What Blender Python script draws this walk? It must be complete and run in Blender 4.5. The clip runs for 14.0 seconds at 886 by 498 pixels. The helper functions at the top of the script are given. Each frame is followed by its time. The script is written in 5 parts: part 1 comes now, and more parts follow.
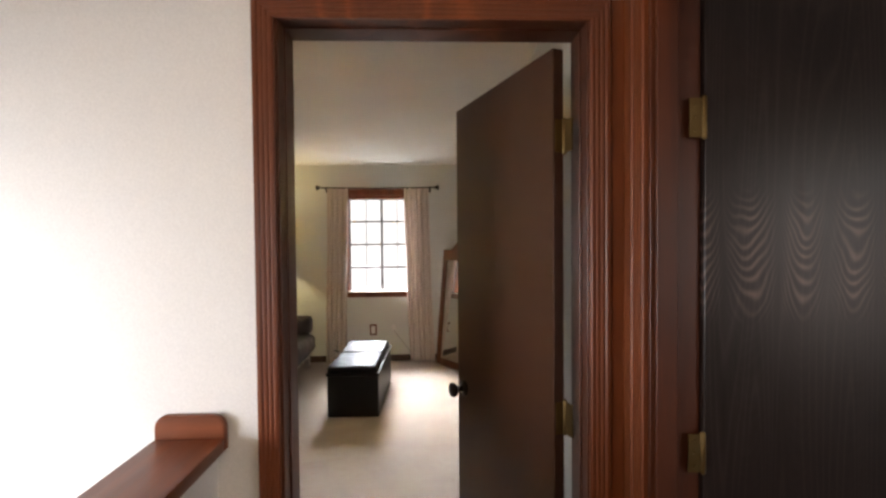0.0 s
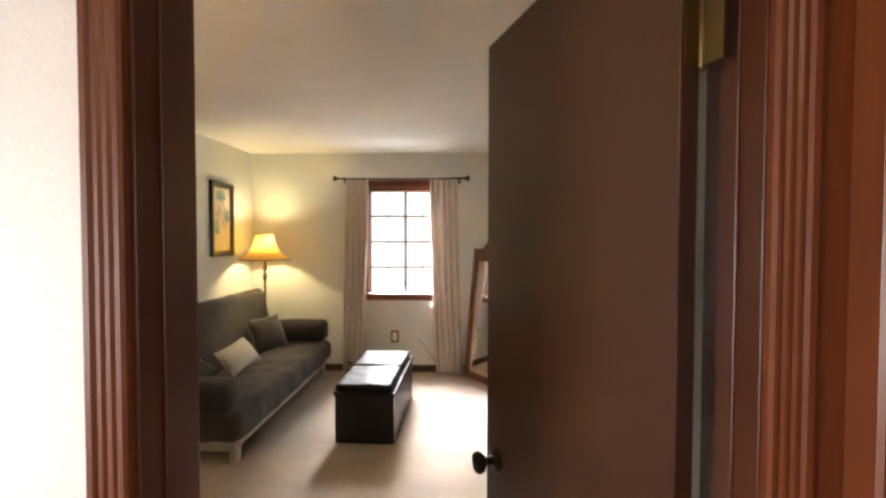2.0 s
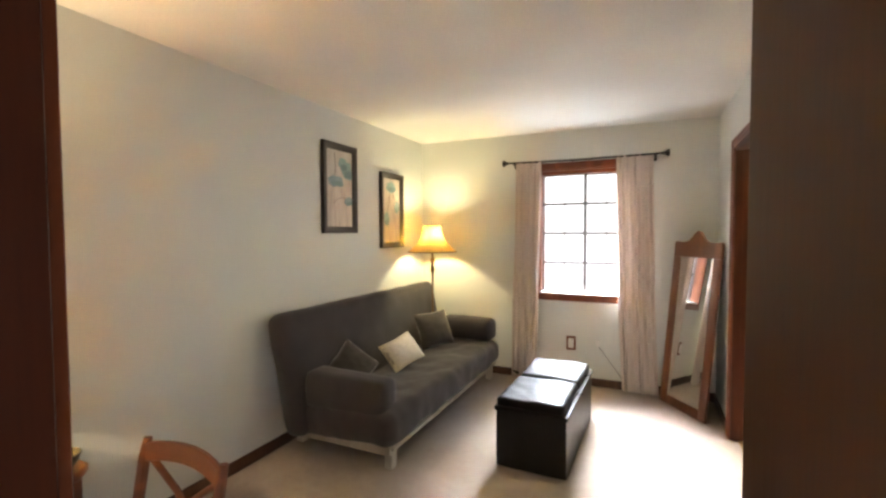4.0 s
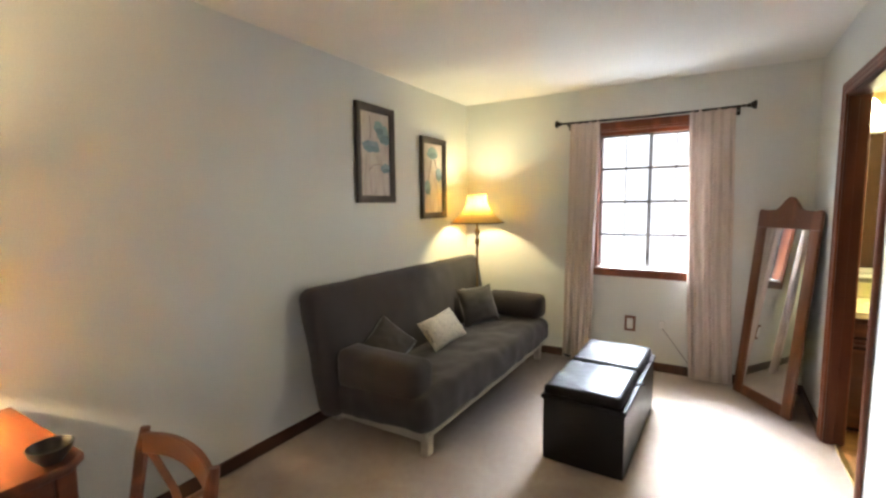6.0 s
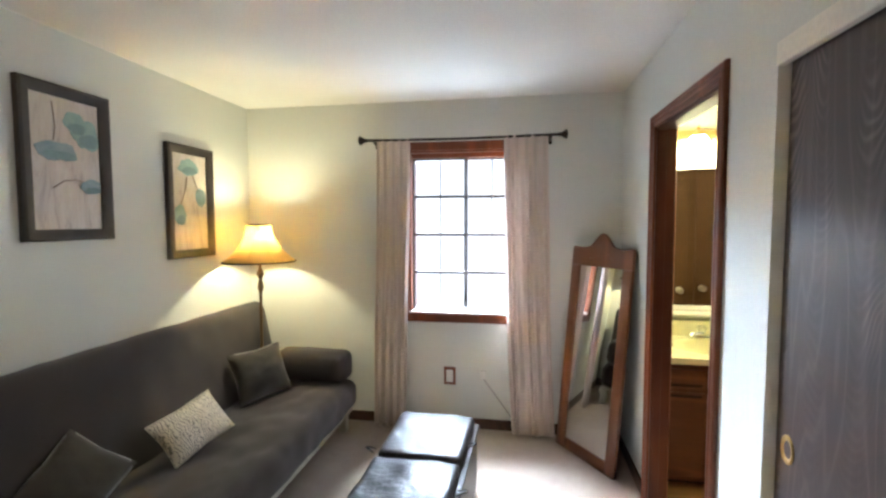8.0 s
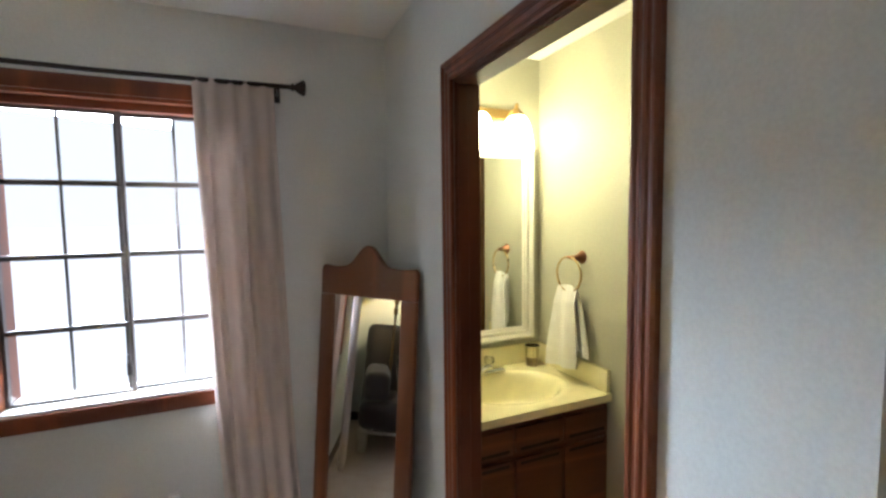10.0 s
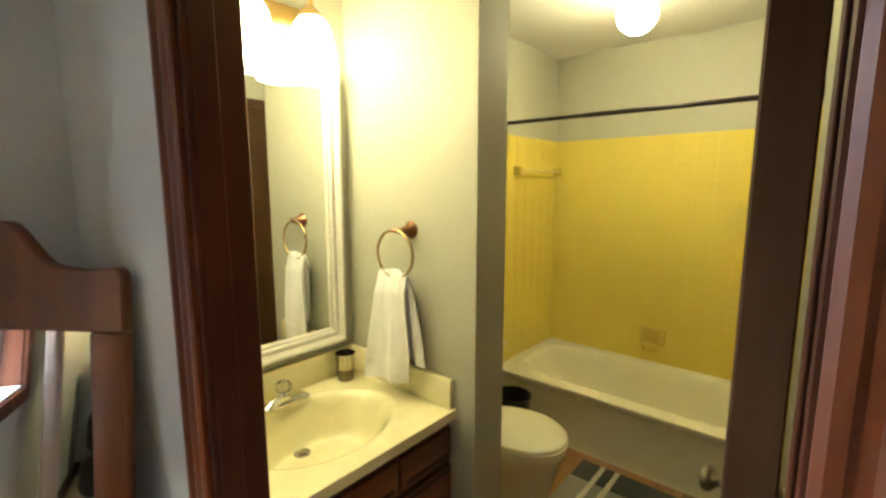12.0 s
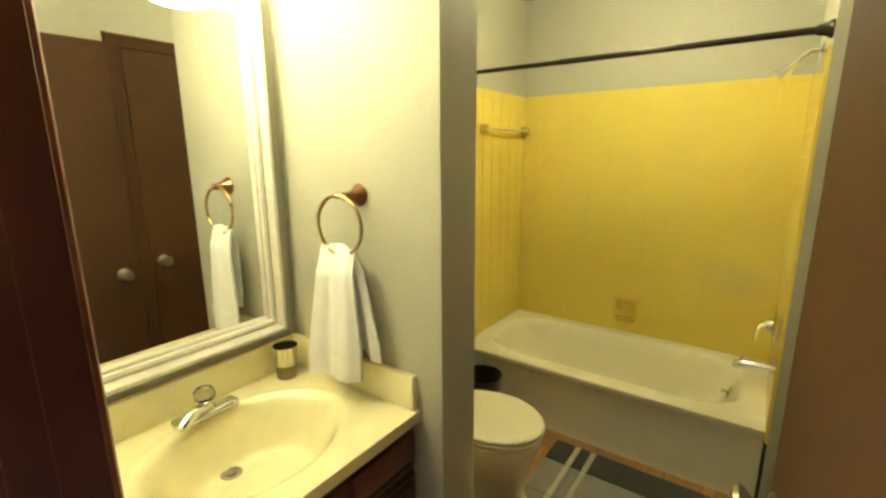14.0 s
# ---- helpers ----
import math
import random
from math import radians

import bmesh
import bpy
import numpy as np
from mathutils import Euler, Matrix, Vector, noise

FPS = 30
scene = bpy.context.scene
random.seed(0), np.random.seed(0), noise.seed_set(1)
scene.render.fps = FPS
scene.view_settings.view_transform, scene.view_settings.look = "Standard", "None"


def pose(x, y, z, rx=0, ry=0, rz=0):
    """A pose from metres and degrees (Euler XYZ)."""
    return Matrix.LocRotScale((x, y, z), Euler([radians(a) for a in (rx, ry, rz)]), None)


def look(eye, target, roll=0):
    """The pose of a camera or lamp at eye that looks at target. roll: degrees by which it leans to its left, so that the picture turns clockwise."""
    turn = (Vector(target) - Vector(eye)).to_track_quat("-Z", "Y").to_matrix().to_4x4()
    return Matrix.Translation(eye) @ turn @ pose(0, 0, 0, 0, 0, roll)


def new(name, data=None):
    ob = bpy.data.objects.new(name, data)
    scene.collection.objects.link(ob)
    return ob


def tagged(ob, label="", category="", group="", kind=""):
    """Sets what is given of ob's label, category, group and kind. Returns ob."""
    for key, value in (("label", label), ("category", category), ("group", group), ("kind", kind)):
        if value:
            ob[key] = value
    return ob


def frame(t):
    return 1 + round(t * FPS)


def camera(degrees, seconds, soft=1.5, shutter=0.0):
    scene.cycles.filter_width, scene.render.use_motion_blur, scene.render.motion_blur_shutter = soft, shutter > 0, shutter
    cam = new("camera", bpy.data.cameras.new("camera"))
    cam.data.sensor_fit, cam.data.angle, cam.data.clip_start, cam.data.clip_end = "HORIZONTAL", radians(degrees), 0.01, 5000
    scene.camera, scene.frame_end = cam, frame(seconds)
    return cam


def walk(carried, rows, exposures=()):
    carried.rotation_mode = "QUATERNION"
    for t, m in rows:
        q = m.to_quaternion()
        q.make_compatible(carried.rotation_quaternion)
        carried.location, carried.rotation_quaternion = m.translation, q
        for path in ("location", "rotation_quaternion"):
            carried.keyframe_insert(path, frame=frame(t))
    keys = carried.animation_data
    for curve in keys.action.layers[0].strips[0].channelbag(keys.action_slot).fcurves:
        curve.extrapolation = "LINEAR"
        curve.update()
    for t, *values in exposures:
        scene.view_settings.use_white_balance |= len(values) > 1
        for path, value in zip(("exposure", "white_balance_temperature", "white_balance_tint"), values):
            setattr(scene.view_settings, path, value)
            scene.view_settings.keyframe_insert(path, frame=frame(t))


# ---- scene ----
cam = camera(89.1, 14.0, soft=2.6, shutter=0.0)
PATH = [
    (0, (-0.308, -0.185, 1.513), (-0.233, 1.813, 1.468), -0.5),
    (0.5, (-0.299, -0.113, 1.517), (-0.225, 1.885, 1.464), -0.3),
    (1, (-0.284, 0.026, 1.512), (-0.199, 2.024, 1.455), 0.1),
    (1.5, (-0.278, 0.211, 1.527), (-0.209, 2.209, 1.465), 0.5),
    (2, (-0.26, 0.406, 1.512), (-0.331, 2.404, 1.456), 0.1),
    (2.5, (-0.257, 0.586, 1.523), (-0.536, 2.565, 1.464), -0.1),
    (3, (-0.278, 0.722, 1.511), (-0.744, 2.666, 1.453), 0.1),
    (3.5, (-0.296, 0.849, 1.482), (-0.959, 2.736, 1.426), 0.2),
    (4, (-0.300, 0.935, 1.468), (-1.132, 2.752, 1.393), -0.2),
    (6.3, (-0.372, 1.305, 1.435), (-1.403, 3.007, 1.232), -0.6),
    (6.5, (-0.355, 1.374, 1.42), (-1.337, 3.105, 1.228), -0.4),
    (7, (-0.398, 1.561, 1.467), (-1.198, 3.386, 1.297), -0.1),
    (7.5, (-0.42, 1.785, 1.505), (-1.01, 3.691, 1.371), -0.1),
    (8, (-0.467, 2.039, 1.542), (-0.796, 4.008, 1.424), -0.1),
    (8.2, (-0.495, 2.158, 1.548), (-0.704, 4.143, 1.432), -0.4),
    (10.3, (-0.375, 3.302, 1.585), (0.596, 5.046, 1.455), -0.5),
    (10.5, (-0.356, 3.389, 1.560), (0.729, 5.066, 1.447), -0.5),
    (11, (-0.262, 3.545, 1.562), (1.031, 5.062, 1.399), -0.2),
    (11.5, (-0.151, 3.673, 1.560), (1.294, 5.036, 1.334), 0.0),
    (12, (-0.052, 3.748, 1.541), (1.452, 5.036, 1.259), 0.0),
    (12.5, (0.039, 3.82, 1.522), (1.578, 5.05, 1.181), 0.0),
    (13, (0.098, 3.867, 1.513), (1.661, 5.054, 1.129), -0.1),
    (13.5, (0.14, 3.896, 1.506), (1.723, 5.05, 1.098), -0.1),
    (14, (0.169, 3.918, 1.503), (1.756, 5.059, 1.081), -0.4),
]
EXPOSURES = [(0.0, 2.50, 7000, 15), (1.5, 2.72, 7200, 16), (2.2, 3.0, 7350, 17), (3.2, 3.2, 6900, 14), (4.2, 3.32, 6650, 13), (6.5, 3.13, 6150, 11), (7.0, 3.2, 6000, 10), (8.0, 3.13, 5750, 10), (10.5, 2.22, 5800, 12), (11.0, 2.26, 5950, 12), (12.0, 2.42, 6250, 10), (14.0, 2.58, 6200, 8)]
walk(cam, [(t, look(eye, target, roll)) for t, eye, target, roll in PATH], EXPOSURES)
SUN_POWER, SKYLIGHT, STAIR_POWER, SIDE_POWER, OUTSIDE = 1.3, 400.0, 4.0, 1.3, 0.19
FLOOR_LAMP, TABLE_LAMP, VANITY_GLOW, GLOBE_GLOW, HALL_GLOW = 3.5, 12.0, 6.1, 22.0, 8.8

# ---- world, sun, large lights ----
world = bpy.data.worlds.new("overcast_sky")
scene.world = world
world.use_nodes = True
_wn = world.node_tree.nodes
_sky = _wn.new("ShaderNodeTexSky")
_sky.sky_type, _sky.sun_disc = "NISHITA", False
_sky.sun_elevation, _sky.sun_rotation = radians(39), radians(-28)
world.node_tree.links.new(_sky.outputs[0], _wn["Background"].inputs[0])
_wn["Background"].inputs[1].default_value = 0.10

_sun = bpy.data.lights.new("sun", "SUN")
_sun.energy, _sun.angle, _sun.color = SUN_POWER, radians(38), (1.0, 0.97, 0.93)
new("sun", _sun).matrix_world = look((-3.0, 9.0, 5.0), (-0.6, 4.6, 0.9))


def area_lamp(name, m, w, h, power, colour):
    d = bpy.data.lights.new(name, "AREA")
    d.shape, d.size, d.size_y, d.energy, d.color = "RECTANGLE", w, h, power, colour
    ob = new(name, d)
    ob.matrix_world = m
    return ob


def point_lamp(name, place, power, colour, radius=0.03):
    d = bpy.data.lights.new(name, "POINT")
    d.energy, d.color, d.shadow_soft_size = power, colour, radius
    ob = new(name, d)
    ob.location = place
    return ob


# daylight in the stairwell window's opening
area_lamp("stair_window_daylight", look((-2.70, -0.15, 1.15), (-1.3, 0.80, 0.80)), 0.9, 0.9, STAIR_POWER, (0.86, 0.92, 1.0)).data.spread = radians(100)
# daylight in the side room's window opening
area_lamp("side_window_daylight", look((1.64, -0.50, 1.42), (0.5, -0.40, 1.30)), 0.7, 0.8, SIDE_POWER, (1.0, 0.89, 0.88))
# lamp added outdoors beyond the bedroom window, above the line of sight, for sky light
area_lamp("added_outdoor_skylight", look((-1.75, 7.3, 3.35), (-0.65, 5.0, 1.4)), 2.2, 2.2, SKYLIGHT, (0.80, 0.90, 1.0))


# ---- materials ----
def nodes_of(name):
    m = bpy.data.materials.new(name)
    m.use_nodes = True
    return m, m.node_tree.nodes, m.node_tree.links, m.node_tree.nodes["Principled BSDF"]


def coords(n, l, scale, kind="Object"):
    tc, mp = n.new("ShaderNodeTexCoord"), n.new("ShaderNodeMapping")
    mp.inputs["Scale"].default_value = scale
    l.new(tc.outputs[kind], mp.inputs["Vector"])
    return mp.outputs[0]


def noise_of(n, l, vec, scale, detail=4.0, rough=0.55, distortion=0.0):
    t = n.new("ShaderNodeTexNoise")
    t.inputs["Scale"].default_value, t.inputs["Detail"].default_value = scale, detail
    t.inputs["Roughness"].default_value, t.inputs["Distortion"].default_value = rough, distortion
    l.new(vec, t.inputs["Vector"])
    return t.outputs["Fac"]


def ramp_of(n, l, fac, stops):
    r = n.new("ShaderNodeValToRGB")
    while len(r.color_ramp.elements) < len(stops):
        r.color_ramp.elements.new(0.5)
    for e, (p, c) in zip(r.color_ramp.elements, stops):
        e.position, e.color = p, (*c, 1)
    l.new(fac, r.inputs[0])
    return r.outputs[0]


def mix_of(n, l, fac, a, b, mode="MIX"):
    m = n.new("ShaderNodeMix")
    m.data_type, m.blend_type = "RGBA", mode
    for sock, v in ((m.inputs[0], fac), (m.inputs[6], a), (m.inputs[7], b)):
        if hasattr(v, "is_output"):
            l.new(v, sock)
        else:
            sock.default_value = v if isinstance(v, (int, float)) else (*v, 1)
    return m.outputs[2]


def bump_of(n, l, bsdf, height, strength, distance):
    b = n.new("ShaderNodeBump")
    b.inputs["Strength"].default_value, b.inputs["Distance"].default_value = strength, distance
    l.new(height, b.inputs["Height"])
    l.new(b.outputs[0], bsdf.inputs["Normal"])


def surface(name, a, b, big=3.0, fine=60.0, rough=0.6, spread=0.1, bump=0.15, depth=0.003, metal=0.0, sheen=0.0, stretch=(1, 1, 1), coat=0.0):
    """Two tones mixed at two scales, with fine relief."""
    m, n, l, p = nodes_of(name)
    v = coords(n, l, stretch)
    f1, f2 = noise_of(n, l, v, big, 3.0), noise_of(n, l, v, fine, 3.0)
    tone = mix_of(n, l, ramp_of(n, l, f1, [(0.3, (0, 0, 0)), (0.7, (1, 1, 1))]), a, b)
    shade = ramp_of(n, l, f2, [(0.25, (0.88, 0.88, 0.88)), (0.75, (1, 1, 1))])
    l.new(mix_of(n, l, 1.0, tone, shade, "MULTIPLY"), p.inputs["Base Color"])
    rr = n.new("ShaderNodeMapRange")
    rr.inputs["To Min"].default_value, rr.inputs["To Max"].default_value = max(0.03, rough - spread), min(1.0, rough + spread)
    l.new(f1, rr.inputs["Value"])
    l.new(rr.outputs[0], p.inputs["Roughness"])
    p.inputs["Metallic"].default_value = metal
    p.inputs["Sheen Weight"].default_value = sheen
    p.inputs["Coat Weight"].default_value = coat
    if bump:
        bump_of(n, l, p, f2, bump, depth)
    return m


def timber(name, dark, light, rough=0.35, cathedral=9.0, along="z", coat=0.2, vary=0.0, contrast=1.0, figure="", width=0.17, fibre=0.55, spec=0.5, shift=0.0, band=None):
    """Stained wood: long grain, cathedral figure, pores."""
    m, n, l, p = nodes_of(name)
    sc = {"z": (1, 1, 0.07), "y": (1, 0.07, 1), "x": (0.07, 1, 1)}[along]
    v = coords(n, l, sc)
    big = noise_of(n, l, v, 4.5, 2.0, 0.45, 0.3)
    mul, sn = n.new("ShaderNodeMath"), n.new("ShaderNodeMath")
    mul.operation, mul.inputs[1].default_value = "MULTIPLY", cathedral * 6.283
    sn.operation = "SINE"
    l.new(big, mul.inputs[0])
    l.new(mul.outputs[0], sn.inputs[0])
    lines = ramp_of(n, l, sn.outputs[0], [(0.0, (0, 0, 0)), (0.75, (0.35, 0.35, 0.35)), (1.0, (1, 1, 1))])
    if figure:
        # stacked arches of flat-sawn veneer, column beside column
        raw = coords(n, l, (1, 1, 1))
        wob = noise_of(n, l, coords(n, l, (1, 1, 0.6)), 5.0, 2.0)
        sep = n.new("ShaderNodeSeparateXYZ")
        l.new(raw, sep.inputs[0])

        def calc(op, a, b=None, c=None):
            q = n.new("ShaderNodeMath")
            q.operation = op
            for k, v in enumerate((a, b, c)):
                if v is None:
                    continue
                if hasattr(v, "is_output"):
                    l.new(v, q.inputs[k])
                else:
                    q.inputs[k].default_value = v
            return q.outputs[0]
        across = calc("MULTIPLY_ADD", wob, 0.05, sep.outputs[0 if figure == "x" else 1])
        dx = calc("SUBTRACT", calc("PINGPONG", calc("ADD", across, shift), width), width / 2)
        bow = calc("MULTIPLY", calc("MULTIPLY", dx, dx), 34.0)
        rise = calc("ADD", calc("SUBTRACT", sep.outputs[2], bow), calc("MULTIPLY", wob, 0.35))
        arch = calc("SINE", calc("MULTIPLY", rise, 6.283 * cathedral))
        near = calc("SUBTRACT", 1.0, calc("MULTIPLY", calc("ABSOLUTE", dx), 2.0 / width))
        patch = ramp_of(n, l, noise_of(n, l, coords(n, l, (1, 1, 0.4)), 3.2, 2.0), [(0.50, (0.05, 0.05, 0.05)), (0.63, (1, 1, 1))])
        if band:
            # the figure of one flitch, between two heights of the leaf
            lo = calc("MULTIPLY_ADD", sep.outputs[2], 14.0, -14.0 * band[0])
            hi = calc("MULTIPLY_ADD", sep.outputs[2], -14.0, 14.0 * band[1])
            patch = calc("MINIMUM", calc("MAXIMUM", calc("MINIMUM", lo, hi), 0.03), 1.0)
        fig = calc("MULTIPLY", calc("MULTIPLY", calc("POWER", calc("MULTIPLY_ADD", arch, 0.5, 0.5), 2.0), near), patch)
        lines = mix_of(n, l, 0.9, lines, fig)
    fib = noise_of(n, l, v, 130.0, 4.0, 0.65)
    broad = noise_of(n, l, coords(n, l, (1, 1, 1)), 2.2, 3.0)
    f = n.new("ShaderNodeMath")
    f.operation, f.use_clamp = "MULTIPLY_ADD", True
    f.inputs[1].default_value = 0.55 * contrast
    l.new(lines, f.inputs[0])
    fr = n.new("ShaderNodeMath")
    fr.operation, fr.inputs[1].default_value = "MULTIPLY", fibre
    l.new(fib, fr.inputs[0])
    l.new(fr.outputs[0], f.inputs[2])
    tone = mix_of(n, l, f.outputs[0], dark, light)
    worn = ramp_of(n, l, broad, [(0.3, (0.78, 0.78, 0.78)), (0.7, (1, 1, 1))])
    col = mix_of(n, l, 1.0, tone, worn, "MULTIPLY")
    if vary:
        oi = n.new("ShaderNodeObjectInfo")
        col = mix_of(n, l, 1.0, col, ramp_of(n, l, oi.outputs["Random"], [(0, (1 - vary,) * 3), (1, (1, 1, 1))]), "MULTIPLY")
    l.new(col, p.inputs["Base Color"])
    rr = n.new("ShaderNodeMapRange")
    rr.inputs["To Min"].default_value, rr.inputs["To Max"].default_value = rough - 0.08, rough + 0.14
    l.new(fib, rr.inputs["Value"])
    l.new(rr.outputs[0], p.inputs["Roughness"])
    p.inputs["Coat Weight"].default_value, p.inputs["Coat Roughness"].default_value = coat, 0.3
    p.inputs["Specular IOR Level"].default_value = spec
    bump_of(n, l, p, fib, 0.12, 0.002)
    return m


def glow(name, colour, strength, base=0.9):
    m, n, l, p = nodes_of(name)
    p.inputs["Base Color"].default_value = (base, base, base * 0.98, 1)
    p.inputs["Emission Color"].default_value, p.inputs["Emission Strength"].default_value = (*colour, 1), strength
    return m


def shiny(name, colour, rough, metal=1.0):
    return surface(name, colour, tuple(c * 0.86 for c in colour), 9.0, 140.0, rough, 0.06, 0.03, 0.001, metal)


M_WALL = surface("sage_grey_wall_paint", (0.665, 0.675, 0.640), (0.640, 0.652, 0.620), 1.3, 170.0, 0.62, 0.08, 0.10, 0.0015)
# the bedroom's sage paint, darkened and yellowed for the bathroom's dimmer, warm light
M_BATHWALL = surface("lamp_toned_sage_wall_paint", (0.445, 0.432, 0.330), (0.425, 0.414, 0.318), 1.3, 170.0, 0.55, 0.08, 0.10, 0.0015)
M_HALLWALL = surface("white_hall_paint", (0.80, 0.785, 0.76), (0.76, 0.745, 0.72), 1.2, 170.0, 0.6, 0.08, 0.1, 0.0015)
M_CEIL = surface("textured_ceiling_paint", (0.79, 0.765, 0.72), (0.74, 0.715, 0.67), 1.6, 95.0, 0.9, 0.05, 0.3, 0.003)
M_TRIM = timber("red_brown_stained_trim", (0.106, 0.0235, 0.006), (0.262, 0.064, 0.0145), 0.43, 3.0, "z", 0.2, spec=0.42)
M_TRIM_X = timber("red_brown_stained_trim_level", (0.106, 0.0235, 0.006), (0.262, 0.064, 0.0145), 0.43, 3.0, "x", 0.2, spec=0.42)
M_TRIM_Y = timber("red_brown_stained_trim_along", (0.106, 0.0235, 0.006), (0.262, 0.064, 0.0145), 0.43, 3.0, "y", 0.2, spec=0.42)
# same wood as the trim, darkened here for the shade inside the doorways
M_JAMB = timber("shade_darkened_jamb_wood", (0.045, 0.010, 0.003), (0.135, 0.032, 0.009), 0.42, 3.0, "z", 0.1, spec=0.4)
M_BASE = timber("dark_baseboard_wood", (0.030, 0.011, 0.006), (0.085, 0.030, 0.014), 0.45, 2.0, "y", 0.1)
M_DOOR = timber("dark_stained_flush_door_wood", (0.026, 0.0086, 0.0036), (0.096, 0.0315, 0.0115), 0.37, 26.0, "z", 0.0, 0.0, 0.7, "x", 0.2, spec=0.5)
# lighter, yellower copy of the door wood, with the bathroom's lamplight in its colour
M_BATHDOOR = timber("lamplit_flush_door_wood", (0.052, 0.0240, 0.0098), (0.130, 0.064, 0.026), 0.55, 20.0, "z", 0.0, 0.0, 0.6, "x", 0.2, spec=0.12)
M_CLOSET = timber("dark_grey_brown_oak_veneer", (0.022, 0.0108, 0.0095), (0.27, 0.196, 0.182), 0.42, 26.0, "z", 0.05, 0.0, 2.2, "y", 0.14, 0.2, spec=0.5, shift=0.05)
M_SIDEDOOR = timber("very_dark_oak_veneer", (0.006, 0.0034, 0.0026), (0.14, 0.092, 0.08), 0.34, 34.0, "z", 0.0, 0.0, 1.7, "x", 0.12, 0.16, spec=0.27, shift=0.045, band=(1.24, 1.56))
M_BRASS = shiny("aged_brass", (0.50, 0.34, 0.13), 0.36)
M_BRONZE = shiny("oil_rubbed_bronze", (0.30, 0.15, 0.085), 0.3)
M_BLACKMETAL = surface("black_brown_metal", (0.022, 0.016, 0.013), (0.03, 0.022, 0.018), 8, 120, 0.35, 0.08, 0.05, 0.001, 0.6)
M_SASH = surface("grey_brown_sash_metal", (0.11, 0.09, 0.08), (0.085, 0.07, 0.062), 8, 90, 0.45, 0.08, 0.04, 0.001, 0.2)
M_BAR = surface("pale_grey_glazing_bar", (0.42, 0.40, 0.38), (0.36, 0.34, 0.32), 8, 90, 0.5, 0.08, 0.04, 0.001)
M_CHROME = shiny("polished_chrome", (0.78, 0.78, 0.76), 0.1)
M_NICKEL = shiny("satin_nickel", (0.33, 0.285, 0.215), 0.33)
M_HINGE = shiny("dull_brass_hinge", (0.17, 0.112, 0.045), 0.48)
M_FUTON = surface("charcoal_futon_fabric", (0.032, 0.0245, 0.0255), (0.044, 0.0345, 0.0355), 4.0, 260.0, 0.92, 0.04, 0.35, 0.002, 0, 0.15)
M_LID = surface("glossy_black_leather", (0.013, 0.011, 0.010), (0.018, 0.015, 0.014), 6.0, 34.0, 0.36, 0.06, 0.6, 0.006)
M_LID.node_tree.nodes["Principled BSDF"].inputs["Specular IOR Level"].default_value = 0.07
M_LEGS = surface("grey_white_painted_frame", (0.60, 0.56, 0.49), (0.50, 0.46, 0.40), 8.0, 90.0, 0.5, 0.1, 0.05, 0.001)
M_CUSHION = surface("dark_taupe_velour", (0.046, 0.038, 0.031), (0.030, 0.025, 0.021), 9.0, 240.0, 0.9, 0.05, 0.3, 0.002, 0, 0.5)
M_LEATHER = surface("black_faux_leather", (0.011, 0.009, 0.008), (0.015, 0.012, 0.011), 5.0, 220.0, 0.40, 0.05, 0.10, 0.001, 0, 0, (1, 1, 1), 0.0)
M_LEATHER.node_tree.nodes["Principled BSDF"].inputs["Specular IOR Level"].default_value = 0.14
M_PICFRAME = timber("espresso_picture_frame", (0.012, 0.007, 0.005), (0.036, 0.022, 0.016), 0.4, 2.0, "z", 0.2)
M_MIRRORWOOD = timber("honey_red_mirror_wood", (0.10, 0.027, 0.007), (0.245, 0.076, 0.020), 0.36, 4.0, "z", 0.3)
M_CHAIRWOOD = timber("cherry_chair_wood", (0.105, 0.022, 0.0042), (0.27, 0.072, 0.0125), 0.45, 4.0, "x", 0.1)
M_VANITY = timber("red_brown_vanity_wood", (0.085, 0.026, 0.010), (0.22, 0.075, 0.028), 0.38, 5.0, "x", 0.25)
# near-black brown: recess shade put into the toe kick and groove strips
M_VANITY_DARK = surface("painted_recess_shade", (0.02, 0.01, 0.007), (0.03, 0.015, 0.01), 6, 60, 0.7)
M_MARBLE = surface("cream_cultured_marble", (0.88, 0.81, 0.50), (0.86, 0.785, 0.46), 3.5, 12.0, 0.22, 0.06, 0.02, 0.001, 0, 0, (1, 1, 1), 0.3)
M_PORCELAIN = surface("off_white_porcelain", (0.84, 0.800, 0.600), (0.82, 0.780, 0.580), 3.0, 300.0, 0.16, 0.05, 0.02, 0.001, 0, 0, (1, 1, 1), 0.4)
M_TILE = surface("glossy_mustard_tile", (0.80, 0.638, 0.120), (0.798, 0.636, 0.119), 2.0, 0.02, 0.13, 0.03, 0.0, 0.001, 0, 0, (1, 1, 1), 0.3)
M_GROUT = surface("yellow_grout", (0.80, 0.63, 0.105), (0.78, 0.615, 0.10), 8.0, 160.0, 0.85, 0.05, 0.2, 0.001)
M_WHITEPAINT = surface("cream_painted_wood", (0.80, 0.77, 0.70), (0.76, 0.73, 0.66), 4.0, 70.0, 0.4, 0.08, 0.05, 0.001)
M_WHITEPLASTIC = surface("white_plastic", (0.78, 0.77, 0.74), (0.72, 0.71, 0.68), 5.0, 80.0, 0.4)
M_TOWEL = surface("white_terry_towel", (0.80, 0.79, 0.785), (0.75, 0.74, 0.735), 14.0, 300.0, 0.97, 0.02, 0.5, 0.003, 0, 0.0)
